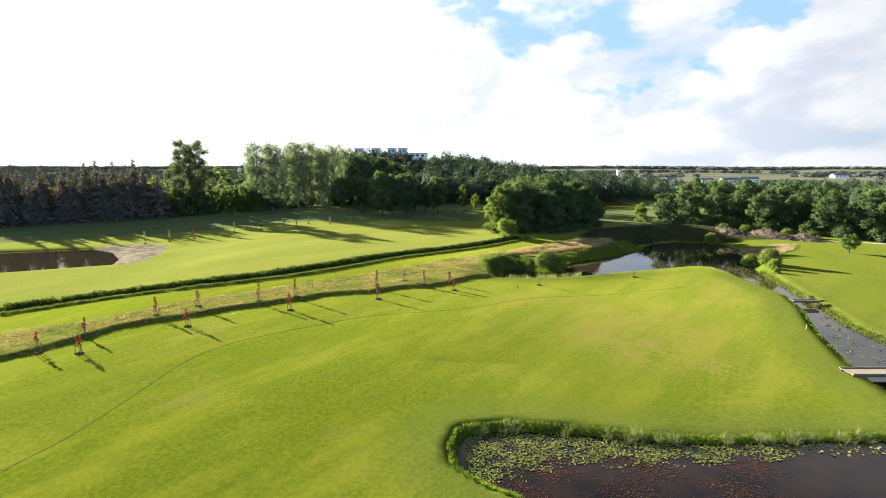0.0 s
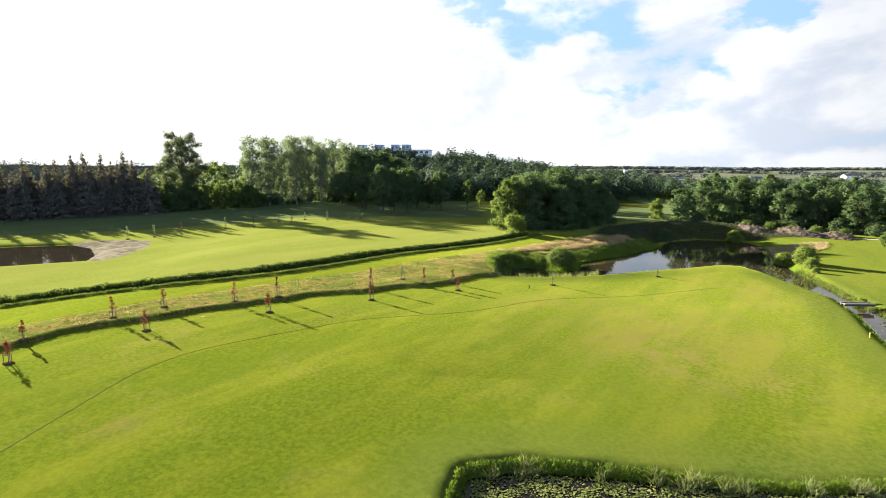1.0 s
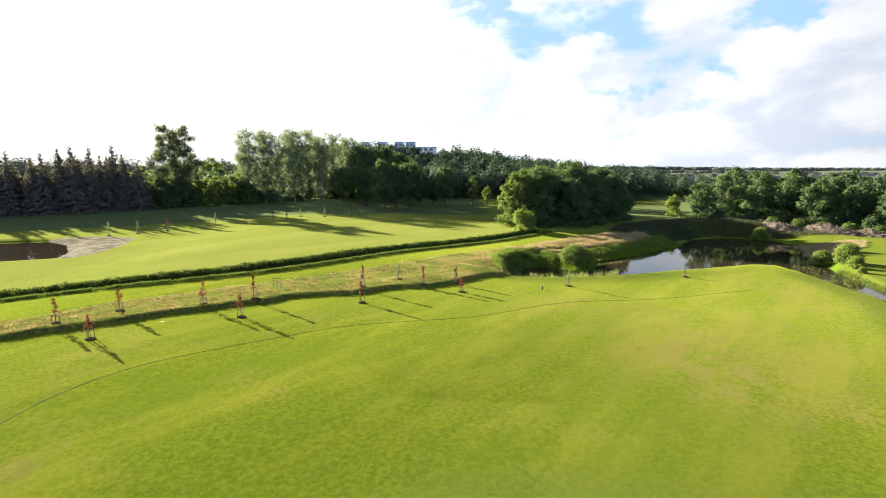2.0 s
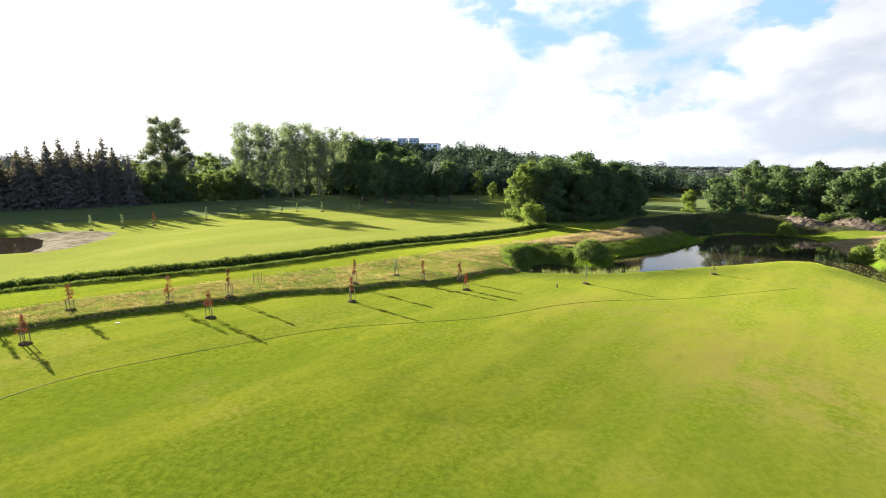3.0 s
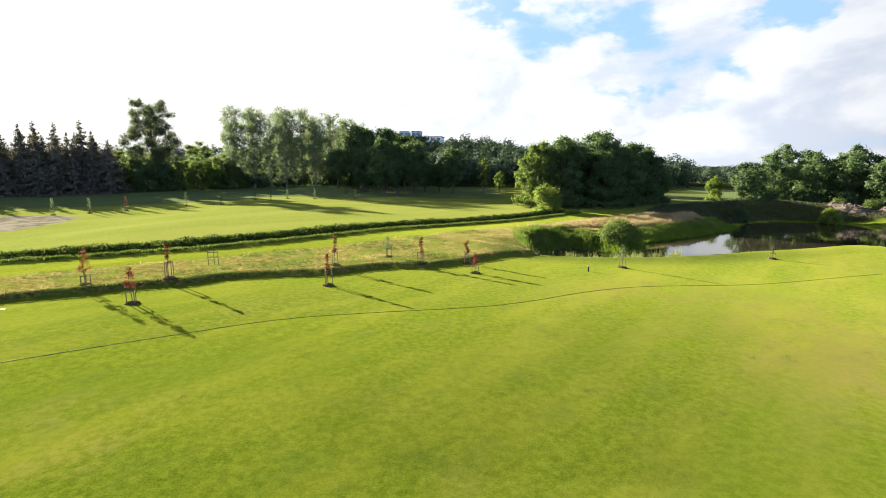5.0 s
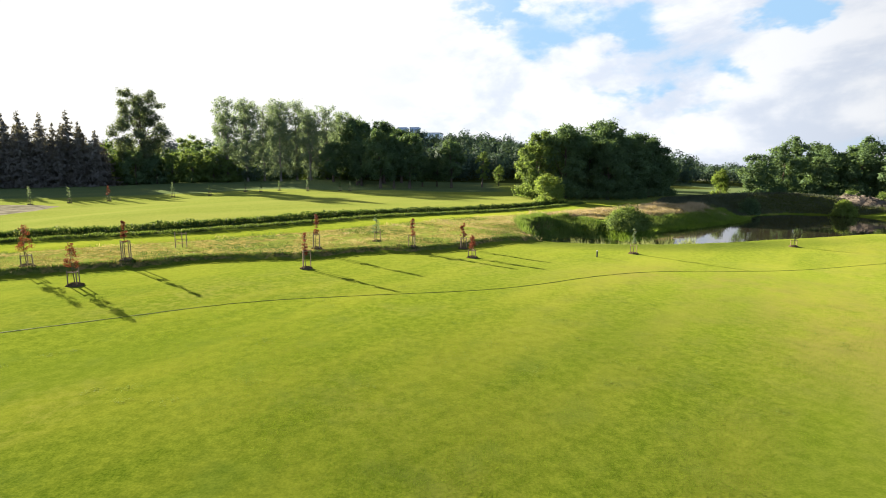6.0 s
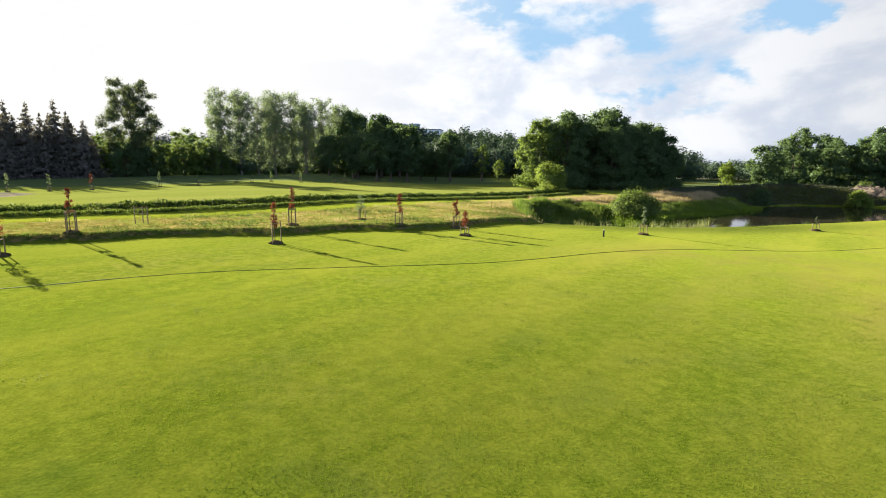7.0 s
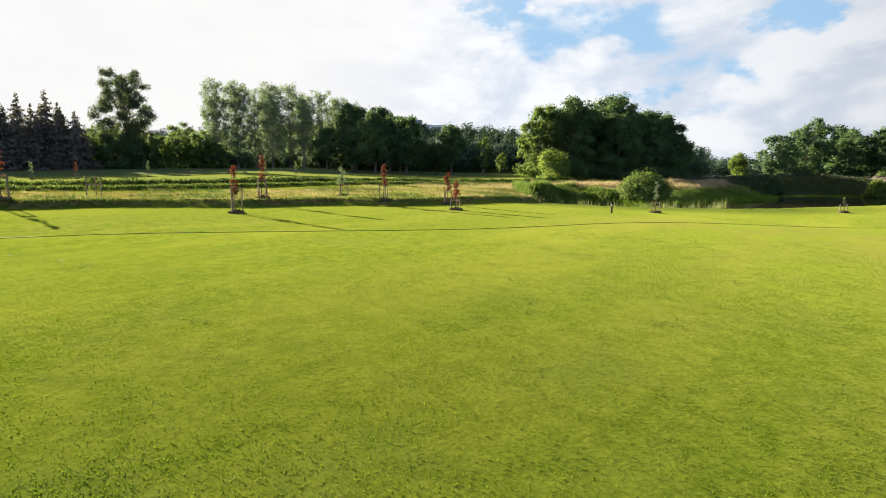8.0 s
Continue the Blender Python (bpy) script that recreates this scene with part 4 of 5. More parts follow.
woods("far_woods", strip, 10.5, 5.8, 260, 1.1, LEAF_WOODS, "woods closing the far meadow", 2)
side = np.array([(x, y) for x in np.arange(150, 420, 11.0) for y in np.arange(150, 330, 13.0) if x > 168 or y > 222])
side = side + rng.normal(0, 3, side.shape)
woods("side_woods", side, 9.5, 6.2, 190, 1.1, LEAF_WOODS, "wood beyond the course's edge", 3)
left = np.c_[rng.uniform(-330, -112, 70), rng.uniform(245, 330, 70)]
woods("left_woods", left, 15.5, 7.0, 900, 0.8, LEAF_HAZED, "rounded trees beyond the conifers", 4)
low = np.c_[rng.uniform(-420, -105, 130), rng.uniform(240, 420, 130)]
woods("left_thicket", low, 9.0, 7.0, 320, 1.0, LEAF_HAZED, "low thicket beyond the conifers", 7)
behind = np.array([(x, y) for x in np.arange(-420, 430, 13.0) for y in (-150,)])
woods("back_woods", behind + rng.normal(0, 3, behind.shape), 13, 6.5, 120, 2.0, LEAF_WOODS, "wood behind the flying place", 5)
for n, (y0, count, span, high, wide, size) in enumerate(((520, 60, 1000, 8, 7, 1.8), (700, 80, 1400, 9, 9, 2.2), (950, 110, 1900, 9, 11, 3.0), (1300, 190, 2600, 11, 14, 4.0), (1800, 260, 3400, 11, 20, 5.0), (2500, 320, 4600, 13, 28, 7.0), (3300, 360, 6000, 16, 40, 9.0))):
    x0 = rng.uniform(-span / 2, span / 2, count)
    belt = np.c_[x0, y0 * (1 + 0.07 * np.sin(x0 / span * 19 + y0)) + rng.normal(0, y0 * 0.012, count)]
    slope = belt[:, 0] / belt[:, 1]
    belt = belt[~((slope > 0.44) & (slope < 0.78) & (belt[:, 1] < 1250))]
    woods("distant_trees", belt, high, wide, 150, size * 0.85, LEAF_HAZED, "tree belts in the far distance, tinted for haze", 20 + n, 0.25)


# ---- buildings ----
def build_hotel():
    """Long pale building on the wooded hill with four dark blocks on its roof."""
    z = 30.6
    ob = thing("hill_building", -40.5, 398, z, "long pale building with four slate blue roof blocks on the hill", "building", turn=-7)
    part("wall", box(56, 12, 7.2, (0, 0, -5.0), 0.08), WALL_WHITE, ob)
    part("roof", box(57, 13, 0.35, (0, 0, 2.2), 0.05), ROOF, ob)
    for n in range(14):
        win = part("window", box(2.6, 0.12, 1.5, (-26 + 4 * n, -6.03, 0.1)), GLASS, ob)
        part("sill", box(2.9, 0.3, 0.12, (-26 + 4 * n, -6.1, -0.06)), ROOF, win)
    for x in (-24.0, -10.6, 1.8, 10.0):
        block = part("roof_block", box(5.8, 7, 3.4, (x, -1, 2.56), 0.06), WALL_DARK, ob, "dark clad roof block")
        part("roof_slab", box(6.4, 7.8, 0.35, (x, -1, 5.97), 0.04), WALL_DARK, block)
        for k in (-1.5, 1.5):
            part("window", box(1.8, 0.12, 1.5, (x + k, -4.53, 3.5)), GLASS, block)


build_hotel()


def hall(x, y, sx, sy, sz, wall, roof, label, turn=0.0, pitched=True):
    ob = thing("distant_building", x, y, float(ground_z(x, y)) - 0.3, label, "building", "buildings in the distance", turn)
    part("wall", box(sx, sy, sz, (0, 0, 0), 0.05), wall, ob)
    bm = bmesh.new()
    if pitched:
        e, t = 0.6, sz + sy * 0.28
        low = [bm.verts.new(p) for p in ((-sx / 2 - e, -sy / 2 - e, sz), (sx / 2 + e, -sy / 2 - e, sz), (sx / 2 + e, sy / 2 + e, sz), (-sx / 2 - e, sy / 2 + e, sz))]
        top = [bm.verts.new(p) for p in ((-sx / 2 - e, 0, t), (sx / 2 + e, 0, t))]
        for f in ((low[0], low[1], top[1], top[0]), (low[2], low[3], top[0], top[1]), (low[1], low[2], top[1]), (low[3], low[0], top[0]), tuple(low[::-1])):
            bm.faces.new(f)
    else:
        bm.free()
        bm = box(sx + 0.8, sy + 0.8, 0.6, (0, 0, sz))
    part("roof", bm, roof, ob)
    for n in range(max(2, int(sx / 7))):
        part("window", box(sx / int(sx / 7 + 1) * 0.5, 0.2, sz * 0.3, (-sx / 2 + (n + 0.6) * sx / max(2, int(sx / 7)), -sy / 2 - 0.03, sz * 0.4)), GLASS, ob)


for row in ((432, 772, 30, 12, 4.5, WALL_WHITE, ROOF, "long white hall among far trees", 8), (470, 790, 26, 12, 5.5, WALL_WHITE, ROOF, "white hall with a grey roof far off", -5),
            (452, 800, 14, 9, 5, WALL_WHITE, TILE_ROOF, "white gabled house far off", 20), (398, 775, 18, 10, 4.5, WALL_WHITE, ROOF, "low pale hall among far trees", 4), (350, 790, 16, 10, 5, WALL_WHITE, ROOF, "pale house among far trees", 15),
            (930, 1205, 34, 16, 6, WALL_WHITE, ROOF, "pale hall on the skyline", 0), (512, 1500, 9, 9, 17, WALL_WHITE, ROOF, "white block above far trees", 10),
            (-600, 720, 50, 18, 8, WALL_WHITE, ROOF, "long white hall in the haze", 6), (-560, 690, 26, 14, 9, WALL_BRICK, TILE_ROOF, "brick house in the haze", -12), (-480, 640, 24, 12, 8, WALL_WHITE, ROOF, "white house beyond the conifers", 4),
            (-250, 520, 40, 14, 7, WALL_WHITE, ROOF, "low white hall beyond the conifers", 3)):
    hall(*row)


# ---- young staked trees ----
def young_tree(h, seed, mat, label, stake_h=1.15, stakes=3, per=26, slim=1.0, gap_r=0.36, rail=True):
    """A young tree in a ring of stakes with cross rails, on a disc of dark mulch."""
    rng = np.random.default_rng(seed)
    ob = new("young_tree")
    tagged(ob, label, "young tree", "young staked trees")
    ts = np.linspace(0, 1, 6)
    stem = np.c_[0.05 * np.sin(ts * 4 + seed), 0.05 * np.cos(ts * 3 + seed) - 0.05, ts * h * 0.95]
    stem[0, 2] = -0.15
    pieces = [tube(stem, np.linspace(0.030, 0.008, 6), 6)]
    rows = []
    for n in range(24):
        k = rng.uniform(0.42, 1.0)
        a = rng.uniform(0, 2 * np.pi)
        r = slim * 0.36 * (1.15 - k) ** 0.8 * rng.uniform(0.3, 1.4)
        e = np.array((r * math.cos(a), r * math.sin(a), h * k))
        base = np.array((0, 0, h * (k - 0.10)))
        pieces.append(tube(np.array([base, (base + e) / 2 + (0, 0, 0.02), e]), [0.010, 0.007, 0.003], 4))
        rows.append((*e, 0.15 * slim))
    v, f = joined(pieces)
    under("trunk", mesh_of("trunk", v, f, BARK, True), ob)
    under("crown", lumps_crown(rows, per, 0.085, rng, mat), ob)
    spots = []
    for n in range(stakes):
        a = seed + n * 2 * math.pi / stakes
        x, y = gap_r * math.cos(a), gap_r * math.sin(a)
        spots.append((x, y))
        v, f = tube(np.array([(x, y, -0.2), (x * 0.98, y * 0.98, stake_h)]), [0.036, 0.033], 7)
        me = mesh_of("stake", v, f, STAKE)
        under("stake", me, ob)
    if rail:
        for n in range(stakes):
            (ax, ay), (bx, by) = spots[n], spots[(n + 1) % stakes]
            v, f = tube(np.array([(ax, ay, stake_h - 0.10), (bx, by, stake_h - 0.10)]), [0.026, 0.026], 4)
            under("rail", mesh_of("rail", v, f, STAKE), ob)
    bm = bmesh.new()
    bmesh.ops.create_uvsphere(bm, u_segments=16, v_segments=8, radius=1, matrix=Matrix.Diagonal((0.50, 0.44, 0.19, 1)))
    for p in bm.verts:
        p.co += Vector((rng.normal(0, 0.03), rng.normal(0, 0.03), rng.normal(0, 0.015)))
    part("mulch", bm, MULCH, ob, "dark ring of mulch")
    return ob


RED_LABEL = "young tree with dark red leaves tied to wooden stakes"
for n, (x, y, h, stake_h, stakes, slim) in enumerate((
        (-41.4, 55.4, 2.3, 1.0, 3, 1.15), (-33.7, 64.7, 2.4, 1.0, 3, 1.1), (-22.5, 72.6, 2.55, 0.95, 3, 1.15), (-10.5, 79.9, 2.65, 1.45, 3, 0.85), (2.0, 86.6, 1.9, 0.75, 3, 1.1),
        (-46.6, 56.0, 2.7, 1.25, 3, 1.0), (-44.6, 61.0, 2.1, 0.9, 2, 0.8), (-39.8, 68.3, 2.6, 1.0, 3, 1.2), (-36.0, 72.6, 2.5, 1.0, 3, 1.1), (-28.2, 75.8, 2.75, 0.85, 3, 1.2), (-23.5, 79.0, 2.9, 1.45, 4, 0.75),
        (-11.5, 86.3, 3.0, 1.35, 4, 0.95), (-3.4, 88.9, 2.55, 1.15, 3, 0.85), (1.2, 91.2, 2.6, 1.1, 3, 0.85))):
    settle(young_tree(h, 100 + n, LEAF_RED, RED_LABEL, stake_h, stakes, 26, slim), x, y, 0.0)
settle(young_tree(2.3, 130, LEAF_POPLAR, "slim young tree with pale green leaves and stakes", 1.0, 3, 22, 1.25), -7.1, 91.4, 0.0)
settle(young_tree(2.6, 131, LEAF_POPLAR, "slender sapling with pale leaves on the fairway", 0.9, 2, 13, 0.7), 17.9, 92.9, 0.0)
settle(young_tree(1.5, 132, LEAF_TALL, "tiny sapling between short stakes on the fairway", 0.8, 2, 5, 0.5), 39.2, 102.3, 0.0)
for n, (x, y, h, mat, text) in enumerate(((-75, 131, 3.4, LEAF_POPLAR, "pale"), (-71, 135, 3.2, LEAF_POPLAR, "pale"), (-67, 140, 3.2, LEAF_RED, "dark red"), (-60, 150, 3.4, LEAF_POPLAR, "pale"), (-53, 152, 2.6, LEAF_OAK, "dark green"),
                                         (-49, 161, 3.2, LEAF_OAK, "dark green"), (-45, 160, 2.2, LEAF_OAK, "dark green"), (-42.5, 165, 2.4, LEAF_OAK, "dark green"), (-36, 166, 2.8, LEAF_POPLAR, "pale"), (-30, 174, 2.6, LEAF_OAK, "dark green"), (-27, 172, 2.6, LEAF_POPLAR, "pale"))):
    settle(young_tree(h, 150 + n, mat, f"young tree with {text} leaves on the far fairway", 1.0, 3, 22, 1.2), 1.085 * x, 1.07 * y - 2.5, 0.0)


def empty_stakes():
    ob = tagged(new("tree_stakes"), "empty wooden stake frame in the tall grass", "stakes")
    for x in (-0.45, 0.45, 0.0):
        v, f = tube(np.array([(x, 0.3 if x == 0 else 0, -0.2), (x, 0.3 if x == 0 else 0, 1.35)]), [0.036, 0.033], 7)
        under("stake", mesh_of("stake", v, f, STAKE), ob)
    for z in (1.2, 0.75):
        v, f = tube(np.array([(-0.5, 0.03, z), (0.5, 0.03, z)]), [0.03, 0.03], 4)
        under("rail", mesh_of("rail", v, f, STAKE), ob)
    return ob


settle(empty_stakes(), -22.9, 85.3, 0.0, 12)


def marker_post(name, h, main, cap, label):
    ob = tagged(new(name), label, "post")
    bm = bmesh.new()
    bmesh.ops.create_cone(bm, cap_ends=True, segments=12, radius1=0.07, radius2=0.065, depth=h, matrix=Matrix.Translation((0, 0, h / 2 - 0.05)))
    part("shaft", bm, main, ob)
    bm = bmesh.new()
    bmesh.ops.create_cone(bm, cap_ends=True, segments=12, radius1=0.072, radius2=0.05, depth=0.07, matrix=Matrix.Translation((0, 0, h + 0.0)))
    part("cap", bm, cap, ob, "pale cap" if cap is not main else "")
    return ob


settle(marker_post("distance_post", 0.58, POST_DARK, POST_PALE, "short dark distance post with a pale cap"), 13.5, 89.6, 0.0)
settle(marker_post("hazard_post", 0.6, POST_YELLOW, POST_YELLOW, "short yellow hazard post beside the stream"), 50.4, 68.0, 0.0)


board = tagged(new("white_board"), "small flat white board lying in the grass", "board")
part("board", box(0.42, 0.17, 0.03, (0, 0, 0.0), 0.01), POST_PALE, board)
settle(board, -29.9, 70.3, 0.0, 12)


# ---- bridges ----
def foot_bridge(x, y, z, length, wide, turn, label, planks):
    ob = thing("foot_bridge", x, y, z, label, "bridge", turn=turn)
    for s in (-1, 1):
        part("beam", box(length, 0.16, 0.24, (0, s * (wide / 2 - 0.2), -0.26), 0.02), BEAM, ob)
        part("kerb", box(length, 0.12, 0.12, (0, s * (wide / 2 - 0.08), 0.052), 0.015), PLANK, ob, "pale edge timber")
    pitch = length / planks
    me = None
    for n in range(planks):
        if me is None:
            first = part("plank", box(pitch * 0.93, wide, 0.05, (0, 0, 0), 0.008), PLANK, ob)
            me = first.data
        else:
            first = under("plank", me, ob)
        first.location = (-length / 2 + (n + 0.5) * pitch, 0, 0)


foot_bridge(60.0, 82.0, -0.5, 4.3, 1.1, -3, "narrow plank footbridge across the stream", 30)
foot_bridge(50.6, 52.0, -0.5, 14.5, 2.0, 0, "broad weathered plank bridge across the stream", 60)


# ---- heap of cut branches and earth ----
def build_heap():
    rng = np.random.default_rng(9)
    ob = thing("brush_heap", 97, 157, float(ground_z(97, 157)), "long heap of earth and cut branches beside the wood", "heap", turn=-38)
    n, m = 60, 18
    u, v = np.meshgrid(np.linspace(-1, 1, n), np.linspace(-1, 1, m))
    x, y = u * 17, v * 4.4
    z = 2.3 * np.maximum(0, 1 - u**4) * np.maximum(0, 1 - v**2) * (0.62 + 0.38 * np.sin(u * 9 + v * 2)) + rng.normal(0, 0.22, u.shape) - 0.35
    i = np.arange(n * m).reshape(m, n)
    faces = np.stack([i[:-1, :-1], i[:-1, 1:], i[1:, 1:], i[1:, :-1]], -1).reshape(-1, 4)
    under("earth", mesh_of("earth", np.stack([x, y, z], -1).reshape(-1, 3), faces, HEAP), ob)
    pieces = []
    for k in range(420):
        j, q = rng.integers(1, m - 1), rng.integers(2, n - 2)
        a = np.array((x[j, q], y[j, q], z[j, q]))
        d = unit(np.array((rng.normal(), rng.normal(), rng.normal(0.15, 0.3)))) * rng.uniform(0.6, 2.2)
        pieces.append(tube(np.array([a - d / 2, a + (0, 0, 0.1), a + d / 2 + (0, 0, 0.15)]), [0.09, 0.07, 0.03], 4))
    vv, ff = joined(pieces)
    tagged(under("branches", mesh_of("branches", vv, ff, TWIG), ob, "tangled grey brown branches"), kind="stuff")


build_heap()


plant([bush("heap_bush", 2.3, 5.5, 70, LEAF_LIGHT, "low green shrub growing behind the brush heap", 20, 0.22)], [(91.5, 165, 0.9), (96.5, 161.5, 1.1), (101.5, 158.5, 1.0), (106, 155.5, 1.15), (110.5, 151.0, 0.9)], "shrubs behind the brush heap", np.random.default_rng(12))


def build_path():
    """A narrow pale gravel track along the foot of the wood."""
    mid = np.array([(110.0, 147.6), (115, 145.2), (121, 142.8), (128, 139.6), (137, 134.5), (147, 128.5), (158, 121)])
    d = unit(np.gradient(mid, axis=0))
    left_side = np.c_[-d[:, 1], d[:, 0]]
    rows = [np.c_[q, ground_z(q[:, 0], q[:, 1]) + up] for q, up in ((mid - left_side * 0.75, -0.02), (mid - left_side * 0.6, 0.03), (mid + left_side * 0.6, 0.03), (mid + left_side * 0.75, -0.02))]
    v = np.stack(rows, 1)
    i = np.arange(len(mid) * 4).reshape(-1, 4)
    f = np.concatenate([np.stack([i[:-1, k], i[:-1, k + 1], i[1:, k + 1], i[1:, k]], -1) for k in range(3)])
    tagged(new("path", mesh_of("path", v.reshape(-1, 3), f, GRAVEL)), "narrow pale gravel track along the wood", "path", kind="structure")


build_path()


# ---- grasses, reeds and water plants ----
def stuff(name, pieces, mat, label, category):
    v, f = joined(pieces) if isinstance(pieces, list) else pieces
    tagged(new(name, mesh_of(name, v, f, mat)), label, category, kind="stuff")


def along(line, every, rng, off=(0.0, 0.0)):
    """Spots along a line, with a sideways offset drawn from off (low, high), to its left."""
    pts = np.asarray(line, float)
    out = []
    for a, b in zip(pts, pts[1:]):
        d = b - a
        n = max(1, int(np.hypot(*d) / every))
        t = rng.random(n)[:, None]
        left_side = np.array((-d[1], d[0])) / np.hypot(*d)
        out.append(a + d * t + left_side * rng.uniform(off[0], off[1], n)[:, None])
    return np.concatenate(out)


def scatter(poly, count, rng):
    pts = np.asarray(poly, float)
    low, high = pts.min(0), pts.max(0)
    p = rng.uniform(low, high, (count * 4, 2))
    return p[within(p[:, 0], p[:, 1], list(poly))][:count]


def seen_part(p):
    return p[(p[:, 0] > -75) & (p[:, 1] > 20)]


rng = np.random.default_rng(15)
p = seen_part(scatter(ROUGH, 24000, rng))
tan = 1.3 * np.sin(p[:, 0] * 0.42 + 1.0 + 1.3 * np.sin(p[:, 1] * 0.37)) * np.sin(p[:, 1] * 0.61 + 1.2 * np.sin(p[:, 0] * 0.33)) + rng.normal(0, 0.3, len(p)) + 1.1 * step((p[:, 0] + 9) / 14) > 1.08
lift = 0.35 + 0.9 * step(0.5 + 0.5 * np.sin(p[:, 0] * 1.3 + 2 * np.sin(p[:, 1] * 0.5)) * np.sin(p[:, 1] * 1.7 + np.sin(p[:, 0] * 0.8)))
green = (np.sin(p[:, 0] * 0.38 + 1.7 * np.sin(p[:, 1] * 0.31)) * np.sin(p[:, 1] * 0.53) + rng.normal(0, 0.18, len(p)) > 0.22) & ~tan
stuff("rough_grass", blades(on_ground(p[~tan & ~green]), 0.20 * lift[~tan & ~green], 0.024, rng, 0.6, 6, 0.24), BLADE_ROUGH, "unmown mixed rough grass, yellow green", "tall grass")
stuff("green_rough_grass", blades(on_ground(p[green]), 0.27 * lift[green], 0.032, rng, 0.6, 6, 0.24), BLADE_DITCH, "darker green tussocks in the rough", "tall grass")
stuff("seeding_grass", blades(on_ground(p[tan]), 0.31 * lift[tan], 0.024, rng, 0.6, 7, 0.24), BLADE_TAN, "dry straw coloured seeding grass", "tall grass")
p3 = scatter([(11, 119), (24, 131), (37, 141), (46, 143), (51, 140), (40, 133.5), (28, 126), (17, 119.5)], 9000, rng)
sown = 0.5 + 0.5 * np.sin(p3[:, 0] * 0.9 + 1.6 * np.sin(p3[:, 1] * 0.5)) * np.sin(p3[:, 1] * 1.1)
tall = 0.70 * rng.uniform(0.4, 1.2, len(p3)) * (0.45 + 0.75 * sown)
dry = sown + rng.normal(0, 0.18, len(p3)) > 0.34
stuff("tall_seeding_grass", blades(on_ground(p3[dry]), tall[dry], 0.035, rng, 0.55, 5, 0.3), BLADE_TAN, "tall dry seeding grass behind the willow", "tall grass")
stuff("tall_green_grass", blades(on_ground(p3[~dry]), tall[~dry], 0.045, rng, 0.55, 5, 0.3), BLADE_ROUGH, "yellow green tussocks among the dry grass", "tall grass")
p4 = scatter([(28, 120.5), (36, 126), (44, 132), (52, 139.5), (52.5, 142.5), (45, 137.5), (37, 131), (29, 125)], 3600, rng)
lush_tufts = 0.5 + 0.5 * np.sin(p4[:, 0] * 0.8 + 2.0 * np.sin(p4[:, 1] * 0.45)) * np.sin(p4[:, 1] * 0.9 + 0.6)
stuff("bank_reeds", blades(on_ground(p4), 0.95 * rng.uniform(0.4, 1.2, len(p4)) * (0.35 + 0.8 * lush_tufts), 0.055, rng, 0.30, 5, 0.28), BLADE_REED, "green reeds climbing the pond's sunny bank", "reeds")
p2 = scatter(MOUND, 8000, rng)
stuff("mound_plants", blades(on_ground(p2), 0.5 * rng.uniform(0.4, 1.3, len(p2)), 0.08, rng, 0.5, 4, 0.25), BLADE_SHADE, "wild plants covering the mound, coloured as if in shade", "tall grass")
edge = along(ROUGH_NEAR[1:], 0.06, rng, (0.10, 0.45))
# dark ditch tone colours in the shade on the rough's edge
stuff("rough_edge_grass", blades(on_ground(edge), 0.16, 0.045, rng, 0.4, 6, 0.1), BLADE_DITCH, "uncut grass fringe along the rough, darkened for its shaded face", "tall grass")


def rounded(line, times=3):
    """A line with its corners cut again and again."""
    pts = np.asarray(line, float)
    for _ in range(times):
        a, b = pts[:-1], pts[1:]
        pts = np.concatenate([pts[:1], np.stack([a * 0.75 + b * 0.25, a * 0.25 + b * 0.75], 1).reshape(-1, 2), pts[-1:]])
    return pts


def mown_ridge():
    """The low step of longer grass between two mowings, its shadow line put in as dark green."""
    pts = rounded(MOWN_EDGE)
    fine_line = np.concatenate([a + (b - a) * np.linspace(0, 1, max(2, int(np.hypot(*(b - a)) / 0.25)), endpoint=False)[:, None] for a, b in zip(pts, pts[1:])])
    fine_line = fine_line + rng.normal(0, 0.012, fine_line.shape)
    d = unit(np.gradient(fine_line, axis=0))
    left_side = np.c_[-d[:, 1], d[:, 0]]
    profile = ((-0.03, -0.010), (-0.016, 0.016), (0.016, 0.019), (0.05, -0.010))
    rows = []
    for off, up in profile:
        q = fine_line + left_side * (off * rng.uniform(0.7, 1.3, (len(d), 1)))
        rows.append(np.c_[q, ground_z(q[:, 0], q[:, 1]) + up * rng.uniform(0.7, 1.3, len(d))])
    v = np.stack(rows, 1)
    i = np.arange(v.shape[0] * 4).reshape(-1, 4)
    f = np.concatenate([np.stack([i[:-1, k], i[:-1, k + 1], i[1:, k + 1], i[1:, k]], -1) for k in range(3)])
    # dark herb tone in place of the step's shadow
    stuff("mown_edge_grass", (v.reshape(-1, 3), f), BLADE_DITCH, "thin grass step between two mowings, dark for its shadow", "grass")


mown_ridge()
far_side, near_side = along(DITCH[2:], 0.035, rng, (0.3, 2.7)), along(DITCH[2:], 0.035, rng, (-2.45, -1.2))
stuff("ditch_far_herbs", blades(on_ground(far_side), 0.62, 0.10, rng, 0.45, 7, 0.2), BLADE_DITCH, "dense dark herbs on the ditch's far bank", "ditch plants")
def leafy(spots, high, size):
    """Low leafy growth over the spots."""
    base = on_ground(spots)
    p = base + np.c_[rng.normal(0, 0.06, (len(base), 2)), high * rng.random(len(base)) ** 0.6 * (0.75 + 0.35 * np.sin(base[:, 0] * 1.7) * np.sin(base[:, 1] * 1.3))]
    return leaves(p, rng.normal(0, 0.7, p.shape) + (0, 0, 0.6), size, rng, 0.7)


